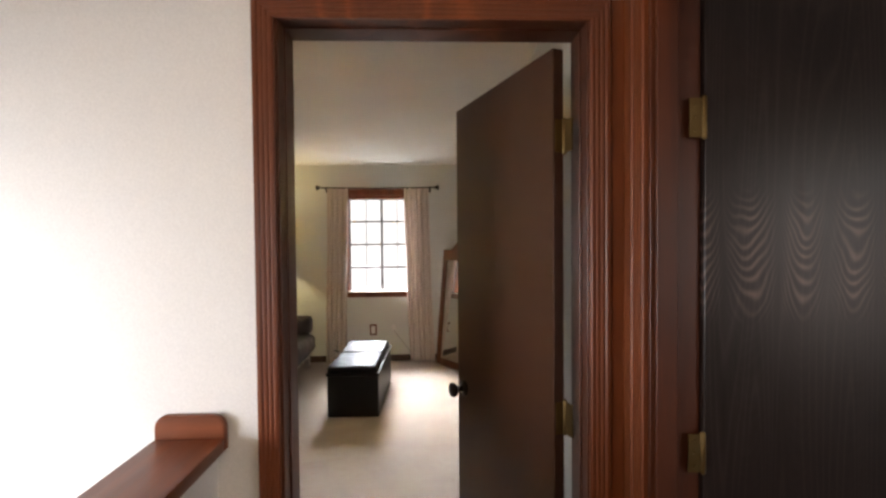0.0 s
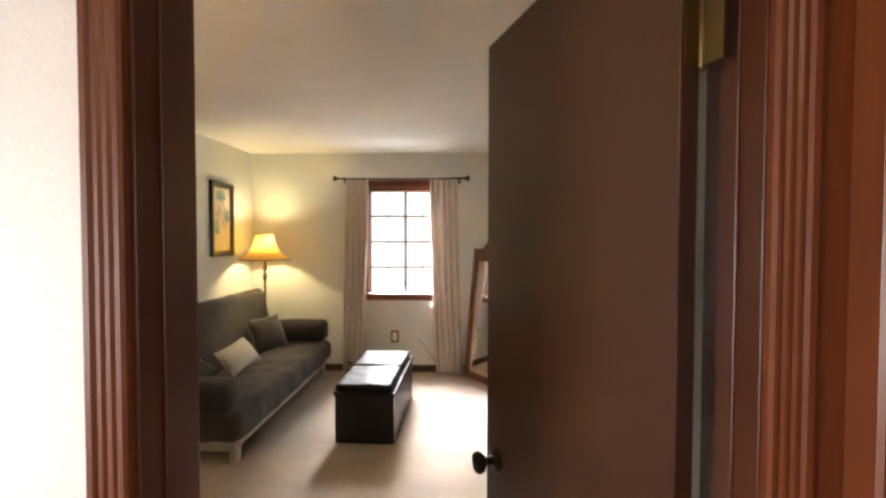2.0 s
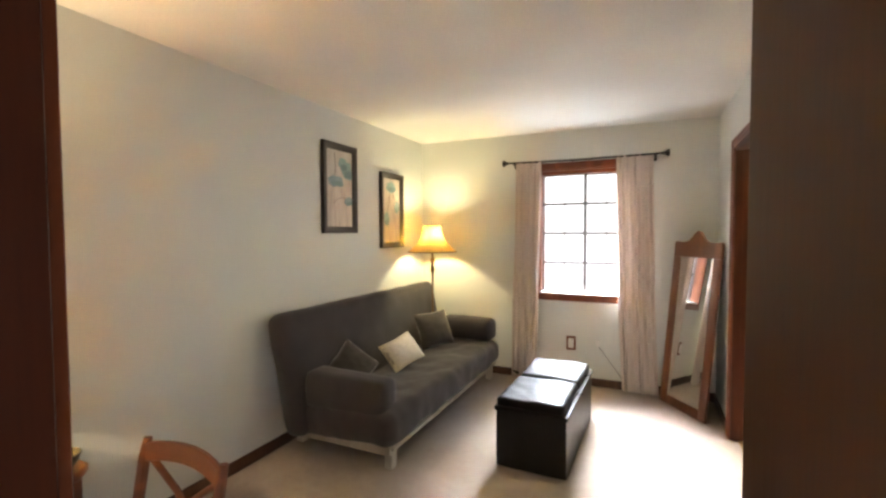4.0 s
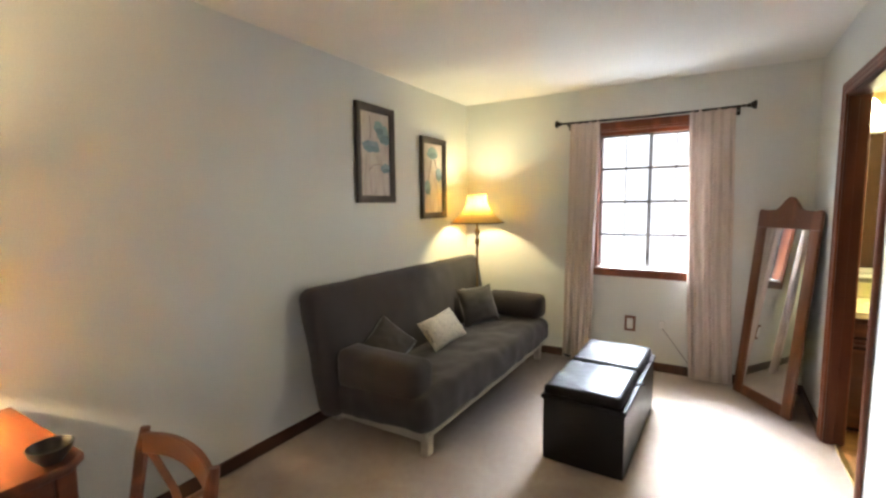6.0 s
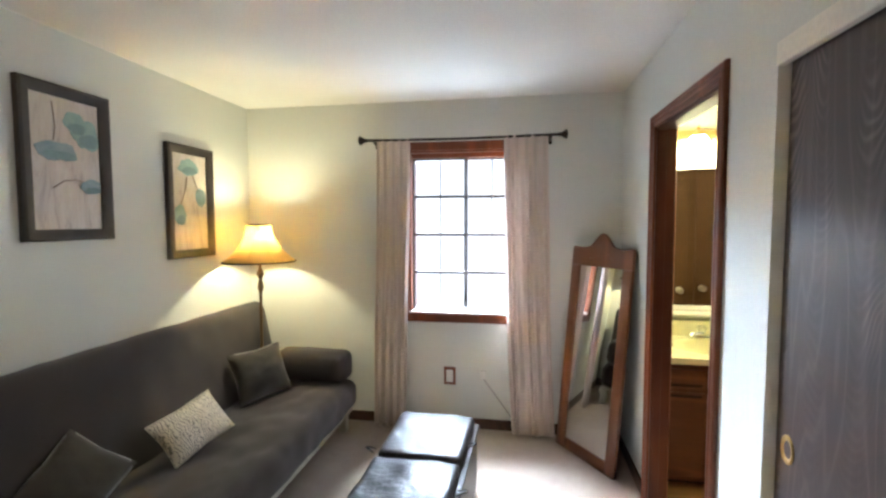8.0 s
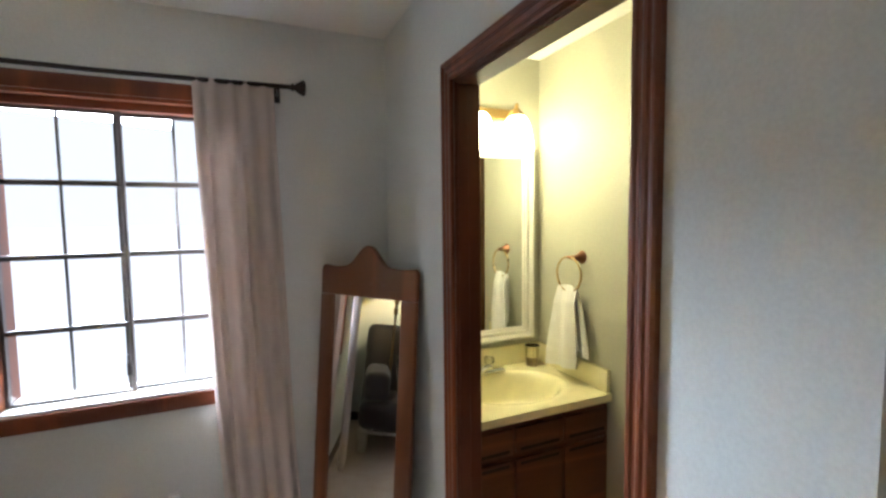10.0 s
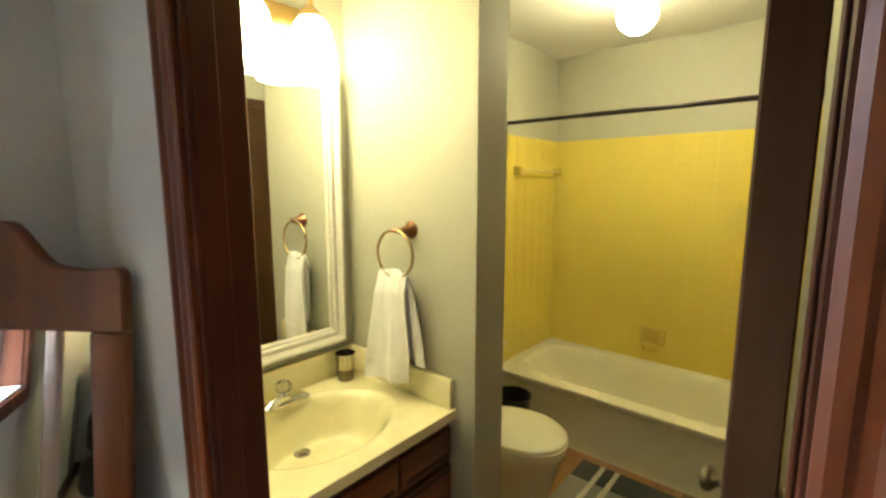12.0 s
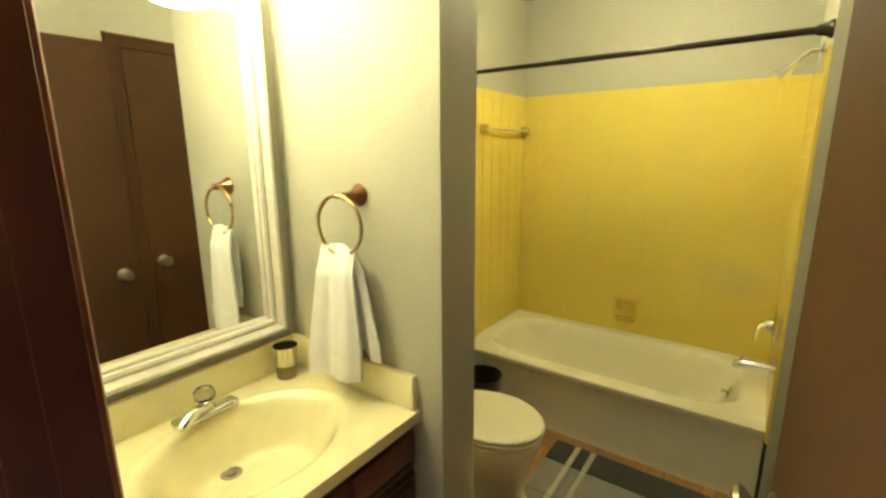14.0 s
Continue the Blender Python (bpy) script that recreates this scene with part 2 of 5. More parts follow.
M_PARQUET = timber("honey_parquet", (0.36, 0.16, 0.045), (0.62, 0.34, 0.12), 0.35, 4.0, "x", 0.3, 0.25)
M_BLACKPLASTIC = surface("black_plastic", (0.012, 0.012, 0.013), (0.02, 0.02, 0.02), 6, 90, 0.32)
M_DARKGAP = surface("gap_shade_and_backing_black", (0.012, 0.009, 0.007), (0.018, 0.013, 0.01), 6, 60, 0.85)
M_OUTSIDE = glow("bright_overcast_distance", (1.0, 0.99, 0.98), OUTSIDE, 0.1)
M_BULB = glow("lit_frosted_glass", (1.0, 0.89, 0.48), VANITY_GLOW)
M_GLOBE = glow("lit_opal_globe", (1.0, 0.90, 0.50), GLOBE_GLOW)


def carpet_material(name, a, b):
    m, n, l, p = nodes_of(name)
    v = coords(n, l, (1, 1, 1))
    tuft = n.new("ShaderNodeTexVoronoi")
    tuft.inputs["Scale"].default_value = 190.0
    l.new(v, tuft.inputs["Vector"])
    broad, mid = noise_of(n, l, v, 2.6, 4.0, 0.6, 0.6), noise_of(n, l, v, 22.0, 4.0, 0.7)
    tone = mix_of(n, l, ramp_of(n, l, broad, [(0.35, (0, 0, 0)), (0.65, (1, 1, 1))]), a, b)
    t2 = mix_of(n, l, 1.0, tone, ramp_of(n, l, mid, [(0.3, (0.84, 0.83, 0.82)), (0.7, (1, 1, 1))]), "MULTIPLY")
    t3 = mix_of(n, l, 1.0, t2, ramp_of(n, l, tuft.outputs["Distance"], [(0.0, (1, 1, 1)), (0.8, (0.78, 0.77, 0.76))]), "MULTIPLY")
    l.new(t3, p.inputs["Base Color"])
    p.inputs["Roughness"].default_value, p.inputs["Sheen Weight"].default_value = 1.0, 0.35
    inv = n.new("ShaderNodeMath")
    inv.operation = "SUBTRACT"
    l.new(mid, inv.inputs[0])
    l.new(tuft.outputs["Distance"], inv.inputs[1])
    bump_of(n, l, p, inv.outputs[0], 0.7, 0.006)
    return m


M_CARPET = carpet_material("beige_pile_carpet", (0.405, 0.310, 0.245), (0.475, 0.380, 0.305))


def shade_material():
    m, n, l, p = nodes_of("amber_lamp_shade_cloth")
    p.inputs["Base Color"].default_value = (0.74, 0.50, 0.19, 1)
    p.inputs["Roughness"].default_value = 0.85
    tr, mx = n.new("ShaderNodeBsdfTranslucent"), n.new("ShaderNodeMixShader")
    f = noise_of(n, l, coords(n, l, (1, 1, 0.2)), 120.0)
    l.new(ramp_of(n, l, f, [(0.2, (0.80, 0.63, 0.28)), (0.8, (0.90, 0.73, 0.36))]), tr.inputs["Color"])
    mx.inputs[0].default_value = 0.56
    l.new(p.outputs[0], mx.inputs[1])
    l.new(tr.outputs[0], mx.inputs[2])
    l.new(mx.outputs[0], n["Material Output"].inputs["Surface"])
    return m


def mirror_material():
    m, n, l, p = nodes_of("silvered_mirror")
    p.inputs["Metallic"].default_value, p.inputs["Roughness"].default_value = 1.0, 0.015
    f = noise_of(n, l, coords(n, l, (1, 1, 1)), 5.0)
    l.new(ramp_of(n, l, f, [(0.2, (0.84, 0.85, 0.84)), (0.8, (0.88, 0.89, 0.88))]), p.inputs["Base Color"])
    return m


def glass_material():
    m, n, l, p = nodes_of("window_glass")
    p.inputs["Base Color"].default_value = (0.97, 0.98, 0.98, 1)
    p.inputs["Roughness"].default_value, p.inputs["Transmission Weight"].default_value = 0.02, 1.0
    p.inputs["IOR"].default_value = 1.02
    return m


def acrylic_material():
    m, n, l, p = nodes_of("clear_acrylic")
    p.inputs["Roughness"].default_value, p.inputs["Transmission Weight"].default_value = 0.06, 1.0
    p.inputs["IOR"].default_value = 1.3
    return m


def painting_material(seed):
    m, n, l, p = nodes_of("botanical_print_ground")
    v = coords(n, l, (1, 1, 0.22))
    f1, f2 = noise_of(n, l, v, 14.0 + seed, 5.0, 0.65, 0.8), noise_of(n, l, v, 90.0)
    col = ramp_of(n, l, f1, [(0.28, (0.33, 0.27, 0.23)), (0.46, (0.52, 0.45, 0.39)), (0.70, (0.62, 0.57, 0.51))])
    l.new(mix_of(n, l, 1.0, col, ramp_of(n, l, f2, [(0.3, (0.9, 0.9, 0.9)), (0.7, (1, 1, 1))]), "MULTIPLY"), p.inputs["Base Color"])
    p.inputs["Roughness"].default_value = 0.35
    return m


def stripe_pillow_material():
    m, n, l, p = nodes_of("cream_patterned_cushion_cloth")
    v = coords(n, l, (1, 1, 1))
    w = n.new("ShaderNodeTexWave")
    w.inputs["Scale"].default_value, w.inputs["Distortion"].default_value = 22.0, 14.0
    w.inputs["Detail"].default_value = 3.0
    l.new(v, w.inputs["Vector"])
    l.new(ramp_of(n, l, w.outputs["Fac"], [(0.04, (0.22, 0.21, 0.20)), (0.2, (0.60, 0.56, 0.50)), (1.0, (0.70, 0.66, 0.58))]), p.inputs["Base Color"])
    p.inputs["Roughness"].default_value = 0.9
    bump_of(n, l, p, noise_of(n, l, v, 260.0), 0.3, 0.002)
    return m


def curtain_material():
    m, n, l, p = nodes_of("pinkish_beige_curtain_cloth")
    v = coords(n, l, (1, 1, 1))
    broad, weave = noise_of(n, l, coords(n, l, (6, 1, 0.6)), 3.0, 3.0), noise_of(n, l, v, 320.0, 3.0)
    tone = mix_of(n, l, broad, (0.66, 0.565, 0.505), (0.60, 0.515, 0.465))
    col = mix_of(n, l, 1.0, tone, ramp_of(n, l, weave, [(0.25, (0.92, 0.92, 0.92)), (0.75, (1, 1, 1))]), "MULTIPLY")
    l.new(col, p.inputs["Base Color"])
    p.inputs["Roughness"].default_value = 0.95
    tr, mx = n.new("ShaderNodeBsdfTranslucent"), n.new("ShaderNodeMixShader")
    l.new(col, tr.inputs["Color"])
    mx.inputs[0].default_value = 0.14
    l.new(p.outputs[0], mx.inputs[1])
    l.new(tr.outputs[0], mx.inputs[2])
    l.new(mx.outputs[0], n["Material Output"].inputs["Surface"])
    bump_of(n, l, p, weave, 0.15, 0.001)
    return m


M_CURTAIN = curtain_material()
M_SHADE, M_MIRROR, M_GLASS, M_ACRYLIC = shade_material(), mirror_material(), glass_material(), acrylic_material()
M_PILLOW = stripe_pillow_material()
M_TEAL = surface("teal_flower_paint", (0.20, 0.32, 0.31), (0.30, 0.43, 0.41), 14.0, 90.0, 0.4)
M_TEAL2 = surface("pale_blue_flower_paint", (0.27, 0.36, 0.39), (0.17, 0.25, 0.28), 16.0, 90.0, 0.4)
M_TEALDARK = surface("deep_teal_petal_paint", (0.13, 0.22, 0.23), (0.19, 0.29, 0.30), 16.0, 90.0, 0.4)
M_STEM = surface("brown_stem_paint", (0.26, 0.20, 0.16), (0.34, 0.27, 0.21), 20.0, 90.0, 0.5)


# ---- mesh helpers ----
def box(bm, x0, x1, y0, y1, z0, z1, bevel=0.0, seg=1):
    r = bmesh.ops.create_cube(bm, size=1.0, matrix=Matrix.LocRotScale(((x0 + x1) / 2, (y0 + y1) / 2, (z0 + z1) / 2), None, (abs(x1 - x0), abs(y1 - y0), abs(z1 - z0))))
    if bevel:
        es = {e for v in r["verts"] for e in v.link_edges}
        bmesh.ops.bevel(bm, geom=list(es), offset=bevel, segments=seg, affect="EDGES", profile=0.5)
    return r["verts"]


def new_box(*a, **k):
    bm = bmesh.new()
    box(bm, *a, **k)
    return bm


def lathe(bm, profile, centre=(0, 0, 0), seg=24, m=None):
    rings = []
    for r, z in profile:
        rings.append([bm.verts.new((r * math.cos(2 * math.pi * i / seg), r * math.sin(2 * math.pi * i / seg), z)) for i in range(seg)])
    made = [v for ring in rings for v in ring]
    for a, b in zip(rings, rings[1:]):
        for i in range(seg):
            bm.faces.new((a[i], a[(i + 1) % seg], b[(i + 1) % seg], b[i]))
    for ring, flip in ((rings[0], True), (rings[-1], False)):
        if (Vector(ring[0].co) - Vector(ring[seg // 2].co)).length > 1e-4:
            bm.faces.new(list(reversed(ring)) if flip else ring)
    if m:
        bmesh.ops.transform(bm, matrix=m, verts=made)
    bmesh.ops.translate(bm, vec=centre, verts=made)
    return made


def shell(bm, profile, centre=(0, 0, 0), seg=32, m=None):
    """An open surface of revolution."""
    rings = [[bm.verts.new((r * math.cos(2 * math.pi * i / seg), r * math.sin(2 * math.pi * i / seg), z)) for i in range(seg)] for r, z in profile]
    made = [v for ring in rings for v in ring]
    for a, b in zip(rings, rings[1:]):
        for i in range(seg):
            bm.faces.new((a[i], a[(i + 1) % seg], b[(i + 1) % seg], b[i]))
    if m:
        bmesh.ops.transform(bm, matrix=m, verts=made)
    bmesh.ops.translate(bm, vec=centre, verts=made)
    return made


def tube(bm, pts, r, seg=10, closed=False):
    pts = [Vector(q) for q in pts]
    rings, n = [], len(pts)
    up = Vector((0.13, 0.21, 0.97)).normalized()
    for i, q in enumerate(pts):
        a, b = (pts[(i - 1) % n], pts[(i + 1) % n]) if closed else (pts[max(i - 1, 0)], pts[min(i + 1, n - 1)])
        d = (b - a).normalized()
        s = d.cross(up)
        s = s.normalized() if s.length > 1e-3 else d.cross(Vector((1, 0, 0))).normalized()
        w = s.cross(d)
        rr = r[i] if isinstance(r, (list, tuple)) else r
        rings.append([bm.verts.new(q + rr * (math.cos(2 * math.pi * k / seg) * s + math.sin(2 * math.pi * k / seg) * w)) for k in range(seg)])
    pairs = list(zip(rings, rings[1:])) + ([(rings[-1], rings[0])] if closed else [])
    for a, b in pairs:
        for k in range(seg):
            bm.faces.new((a[k], a[(k + 1) % seg], b[(k + 1) % seg], b[k]))
    if not closed:
        bm.faces.new(list(reversed(rings[0])))
        bm.faces.new(rings[-1])


def prism(bm, outline, lift, bevel=0.0):
    """A closed outline (list of 3D points) pushed along lift."""
    lo = [bm.verts.new(q) for q in outline]
    hi = [bm.verts.new(Vector(q) + Vector(lift)) for q in outline]
    n = len(lo)
    fs = [bm.faces.new(lo), bm.faces.new(list(reversed(hi)))]
    for i in range(n):
        fs.append(bm.faces.new((lo[(i + 1) % n], lo[i], hi[i], hi[(i + 1) % n])))
    bmesh.ops.recalc_face_normals(bm, faces=fs)
    if bevel:
        es = {e for f in fs for e in f.edges}
        bmesh.ops.bevel(bm, geom=list(es), offset=bevel, segments=1, affect="EDGES")


def pillow_mesh(w, h, t, seed=0.0, n=18):
    """A square scatter cushion with pinched corners."""
    bm = bmesh.new()
    sides = []
    for s in (1, -1):
        grid = []
        for j in range(n + 1):
            row = []
            for i in range(n + 1):
                u, v = 2 * i / n - 1, 2 * j / n - 1
                edge = max(abs(u), abs(v))
                swell = ((1 - u * u) * (1 - v * v)) ** 0.42
                pin = 1 - 0.09 * (1 - abs(u * v)) * edge ** 3
                q = Vector((u * w / 2 * pin, v * h / 2 * pin, s * t / 2 * swell))
                q.z += s * 0.006 * swell * noise.noise(Vector((u * 4 + seed, v * 4, s * 2)))
                row.append(bm.verts.new(q))
            grid.append(row)
        for j in range(n):
            for i in range(n):
                f = (grid[j][i], grid[j][i + 1], grid[j + 1][i + 1], grid[j + 1][i])
                bm.faces.new(f if s > 0 else tuple(reversed(f)))
        sides.append(grid)
    bmesh.ops.remove_doubles(bm, verts=bm.verts, dist=0.0005)
    return bm


def cloth(bm, rows, t):
    """A sheet of cloth of thickness t through a grid of points, with closed rims."""
    nr, nc = len(rows), len(rows[0])
    front, back = [], []
    for j in range(nr):
        fr, bk = [], []
        for i in range(nc):
            du = rows[j][min(i + 1, nc - 1)] - rows[j][max(i - 1, 0)]
            dv = rows[min(j + 1, nr - 1)][i] - rows[max(j - 1, 0)][i]
            n = du.cross(dv)
            n = n.normalized() * (t / 2) if n.length > 1e-9 else Vector((0, 0, 0))
            fr.append(bm.verts.new(rows[j][i] + n))
            bk.append(bm.verts.new(rows[j][i] - n))
        front.append(fr)
        back.append(bk)
    for j in range(nr - 1):
        for i in range(nc - 1):
            bm.faces.new((front[j][i], front[j][i + 1], front[j + 1][i + 1], front[j + 1][i]))
            bm.faces.new((back[j][i], back[j + 1][i], back[j + 1][i + 1], back[j][i + 1]))
    for j in range(nr - 1):
        bm.faces.new((front[j][0], front[j + 1][0], back[j + 1][0], back[j][0]))
        bm.faces.new((front[j][-1], back[j][-1], back[j + 1][-1], front[j + 1][-1]))
    for i in range(nc - 1):
        bm.faces.new((front[0][i], back[0][i], back[0][i + 1], front[0][i + 1]))
        bm.faces.new((front[-1][i], front[-1][i + 1], back[-1][i + 1], back[-1][i]))


def smooth(ob, angle=35):
    me = ob.data
    for f in me.polygons:
        f.use_smooth = True
    me.set_sharp_from_angle(angle=radians(angle))
    return ob


def part(name, bm, material, parent=None, label="", angle=35, m=None):
    """Links a bmesh as ONE mesh object under a thing or a part."""
    me = bpy.data.meshes.new(name)
    bm.to_mesh(me)
    bm.free()
    me.materials.append(material)
    ob = new(name, me)
    if parent is not None:
        ob.parent = parent
    if m is not None:
        ob.matrix_basis = m
    smooth(ob, angle)
    return tagged(ob, label)


def thing(name, m, label, category, group="", kind=""):
    ob = new(name)
    ob.empty_display_size = 0.05
    ob.matrix_basis = m
    return tagged(ob, label, category, group, kind)


def structure(name, bm, material, label, category, angle=35):
    return tagged(part(name, bm, material, angle=angle), label, category, kind="structure")


# ---- large structure ----
CEIL, FZ = 2.40, 0.055               # ceiling and floor heights
XW, XE, XB = -2.5, 0.215, 0.305       # west wall, east wall's two faces
YS0, YS, YN = 0.972, 1.105, 5.21       # hall face and room face of the south wall, north wall
BN, BE, BS = 5.262, 2.95, 3.68         # bathroom north, east and south walls
TUBX, TUBS = 2.22, 3.80               # tub front and its south end
XP, XQ, YP, YV = 1.05, 1.21, 4.557, 5.178         # faces and free end of the partition, back of the vanity alcove


def wall_along(bm, axis, a0, a1, b0, b1, z0, z1, holes=()):
    """A wall along x or y with openings (a0, a1, z0, z1) through it."""
    def put(p0, p1, q0, q1):
        if p1 - p0 > 1e-4 and q1 - q0 > 1e-4:
            if axis == "x":
                box(bm, p0, p1, b0, b1, q0, q1)
            else:
                box(bm, b0, b1, p0, p1, q0, q1)
    at = a0
    for h0, h1, k0, k1 in sorted(holes):
        put(at, h0, z0, z1)
        put(h0, h1, z0, k0)
        put(h0, h1, k1, z1)
        at = h1
    put(at, a1, z0, z1)


def wall(name, axis, a0, a1, b0, b1, material, label, holes=(), z0=0.0, z1=CEIL):
    bm = bmesh.new()
    wall_along(bm, axis, a0, a1, b0, b1, z0, z1, holes)
    return structure(name, bm, material, label, "wall")


WIN = (-1.245, -0.44, 0.885, 2.05)
HALL_DOOR = (-0.692, 0.128, 0.0, 2.088)
BATH_DOOR = (3.732, 4.477, 0.0, 2.02)
CLOSET = (1.55, 3.40, 0.0, 2.02)
EAST_DOOR = (0.09, 0.862, 0.0, 2.085)
STAIR_WIN = (-0.75, 0.45, 0.7, 2.05)

wall("wall_north", "x", -2.6, XB, YN, 5.42, M_WALL, "sage grey painted wall with a window opening", [WIN])
wall("wall_west", "y", 0.985, YN, -2.6, XW, M_WALL, "plain sage grey painted wall behind the futon")
wall("wall_south", "x", XW, XE, 0.985, YS, M_WALL, "sage grey painted wall with the entrance doorway", [HALL_DOOR])
wall("wall_hall_north", "x", -2.75, XE, YS0, 0.985, M_HALLWALL, "white painted hall wall around the doorway", [HALL_DOOR], -1.5)
wall("wall_east", "y", 0.985, YN, XE, XB, M_WALL, "sage grey wall with bathroom doorway and closet opening", [BATH_DOOR, CLOSET])
wall("wall_hall_east", "y", -1.7, 0.985, XE, XB, M_HALLWALL, "white hall wall with a doorway", [EAST_DOOR])
wall("wall_hall_west", "y", -1.7, YS0, -2.85, -2.75, M_HALLWALL, "white stairwell wall with a window opening", [STAIR_WIN], -1.5)
wall("wall_hall_south", "x", -2.85, 1.7, -1.8, -1.7, M_HALLWALL, "plain white wall behind the landing", (), -1.5)
wall("wall_side_room_north", "x", XB, 1.6, 0.93, 1.0, M_HALLWALL, "plain white side room wall")
wall("wall_side_room_east", "y", -1.7, 1.0, 1.6, 1.7, M_HALLWALL, "white side room wall with a window opening", [(-0.90, -0.10, 0.95, 1.9)])
bm = bmesh.new()
wall_along(bm, "y", 1.45, 3.5, 0.95, 1.0, 0, CEIL)
wall_along(bm, "x", XB, 0.95, 1.45, 1.50, 0, CEIL)
wall_along(bm, "x", XB, 0.95, 3.45, 3.50, 0, CEIL)
structure("wall_closet", bm, M_WALL, "painted walls inside the closet", "wall")
wall("wall_vanity_back", "x", XB, XP, YV, 5.42, M_BATHWALL, "grey painted wall behind the vanity")
wall("wall_bath_north", "x", XP, 3.05, BN, 5.42, M_BATHWALL, "grey painted bathroom wall behind the toilet")
wall("wall_bath_east", "y", 3.58, BN, BE, 3.05, M_BATHWALL, "grey painted bathroom wall above yellow tiles")
wall("wall_bath_south", "x", XB, 2.196, 3.58, BS, M_BATHWALL, "grey bathroom wall with a linen closet door", [(1.185, 1.825, 0.0, 2.03)])
wall("wall_tub_south", "x", 2.196, BE, 3.58, TUBS, M_BATHWALL, "grey wing wall at the tap end of the tub")
wall("wall_vanity_partition", "y", YP, BN - 0.001, XP, XQ, M_BATHWALL, "grey partition wall between vanity and toilet")
# near-black sheet: the closet's inner shade is put into its colour
wall("wall_linen_closet", "x", 1.15, 1.95, 3.50, 3.54, M_DARKGAP, "near-black sheet for the shade inside the linen closet")

bm = bmesh.new()
box(bm, -2.9, 3.1, -1.85, 5.45, CEIL, CEIL + 0.1)
structure("ceiling", bm, M_CEIL, "off-white textured painted ceiling", "ceiling")
bm = bmesh.new()
box(bm, -2.6, 0.275, YS0 + 0.03, 5.42, -0.12, FZ)
box(bm, -0.96, 0.275, -1.8, YS0 + 0.03, -0.12, FZ)
box(bm, 0.275, 1.7, -1.8, 0.999, -0.12, FZ)
box(bm, 0.275, 1.0, 1.0, 3.499, -0.12, FZ)
structure("floor", bm, M_CARPET, "beige pinkish pile carpet, slightly worn", "floor")
structure("floor_stairwell", new_box(-2.85, -0.96, -1.8, YS0, -1.5, -1.4), M_CARPET, "carpeted landing below in the stairwell", "floor")
floor_bath = structure("floor_bath", new_box(0.275, 3.05, 3.5, 5.42, -0.12, FZ - 0.006), M_GROUT, "honey parquet floor in the bathroom", "floor")

# ground and bright overcast distance outside the window
# lawn colour raised to near white, so it reads as blown-out daylight
structure("ground", new_box(-60, 60, 5.6, 90, -3.2, -3.0), surface("glare_whitened_lawn", (0.88, 0.84, 0.80), (0.82, 0.78, 0.74), 0.4, 9.0, 0.95), "lawn outside below the window, whitened for the glare", "ground")
# glowing sheet for the sky; its sloped foot covers the shaded far lawn
bm = bmesh.new()
prism(bm, [(-55, 13, -2.99), (-55, 60, 1.0), (-55, 60, 45), (-55, 61, 45), (-55, 61, -2.99)], (110, 0, 0))
structure("backdrop", bm, M_OUTSIDE, "glowing sheet for pale overcast sky, sloped over the far lawn", "backdrop")

# stairwell half wall and its cap
structure("wall_half", new_box(-0.955, -0.845, -1.7, YS0, -1.4, 0.985), M_HALLWALL, "white half wall guarding the stairwell", "wall")
cap = thing("stair_rail_cap", pose(-0.9, 0, 0.985), "reddish brown wooden cap on the stairwell half wall", "rail")
part("cap_board", new_box(-0.09, 0.085, -1.7, YS0 - 0.022, 0, 0.036, bevel=0.007, seg=2), M_TRIM_Y, cap)
bm = bmesh.new()
_o = []
for i in range(7):
    a = math.pi / 2 * i / 6
    _o.append((0.085 - 0.03 + 0.03 * math.cos(a), 0.062 + 0.03 * math.sin(a)))
for i in range(7):
    a = math.pi / 2 + math.pi / 2 * i / 6
    _o.append((-0.06 + 0.03 * math.cos(a), 0.062 + 0.03 * math.sin(a)))
_o += [(-0.09, 0.0), (0.085, 0.0)]
prism(bm, [(x, YS0 - 0.022, z) for x, z in _o], (0, 0.02, 0), 0.004)
part("end_block", bm, M_TRIM_X, cap, "rounded wooden end block against the wall")

# ---- trim ----
FLUTES = [(0.0, 0.0), (0.0, 0.010), (0.006, 0.0135), (0.013, 0.0135), (0.016, 0.0120), (0.022, 0.0145), (0.028, 0.0145), (0.031, 0.0130), (0.037, 0.0155), (0.043, 0.0155), (0.046, 0.0142), (0.052, 0.018), (0.062, 0.018), (0.066, 0.014), (0.066, 0.0)]

COLONIAL = [(0.0, 0.0), (0.0, 0.009), (0.005, 0.012), (0.012, 0.012), (0.016, 0.009), (0.022, 0.009), (0.030, 0.0135), (0.036, 0.0135), (0.040, 0.010), (0.045, 0.011), (0.051, 0.017), (0.057, 0.018), (0.062, 0.013), (0.062, 0.0)]


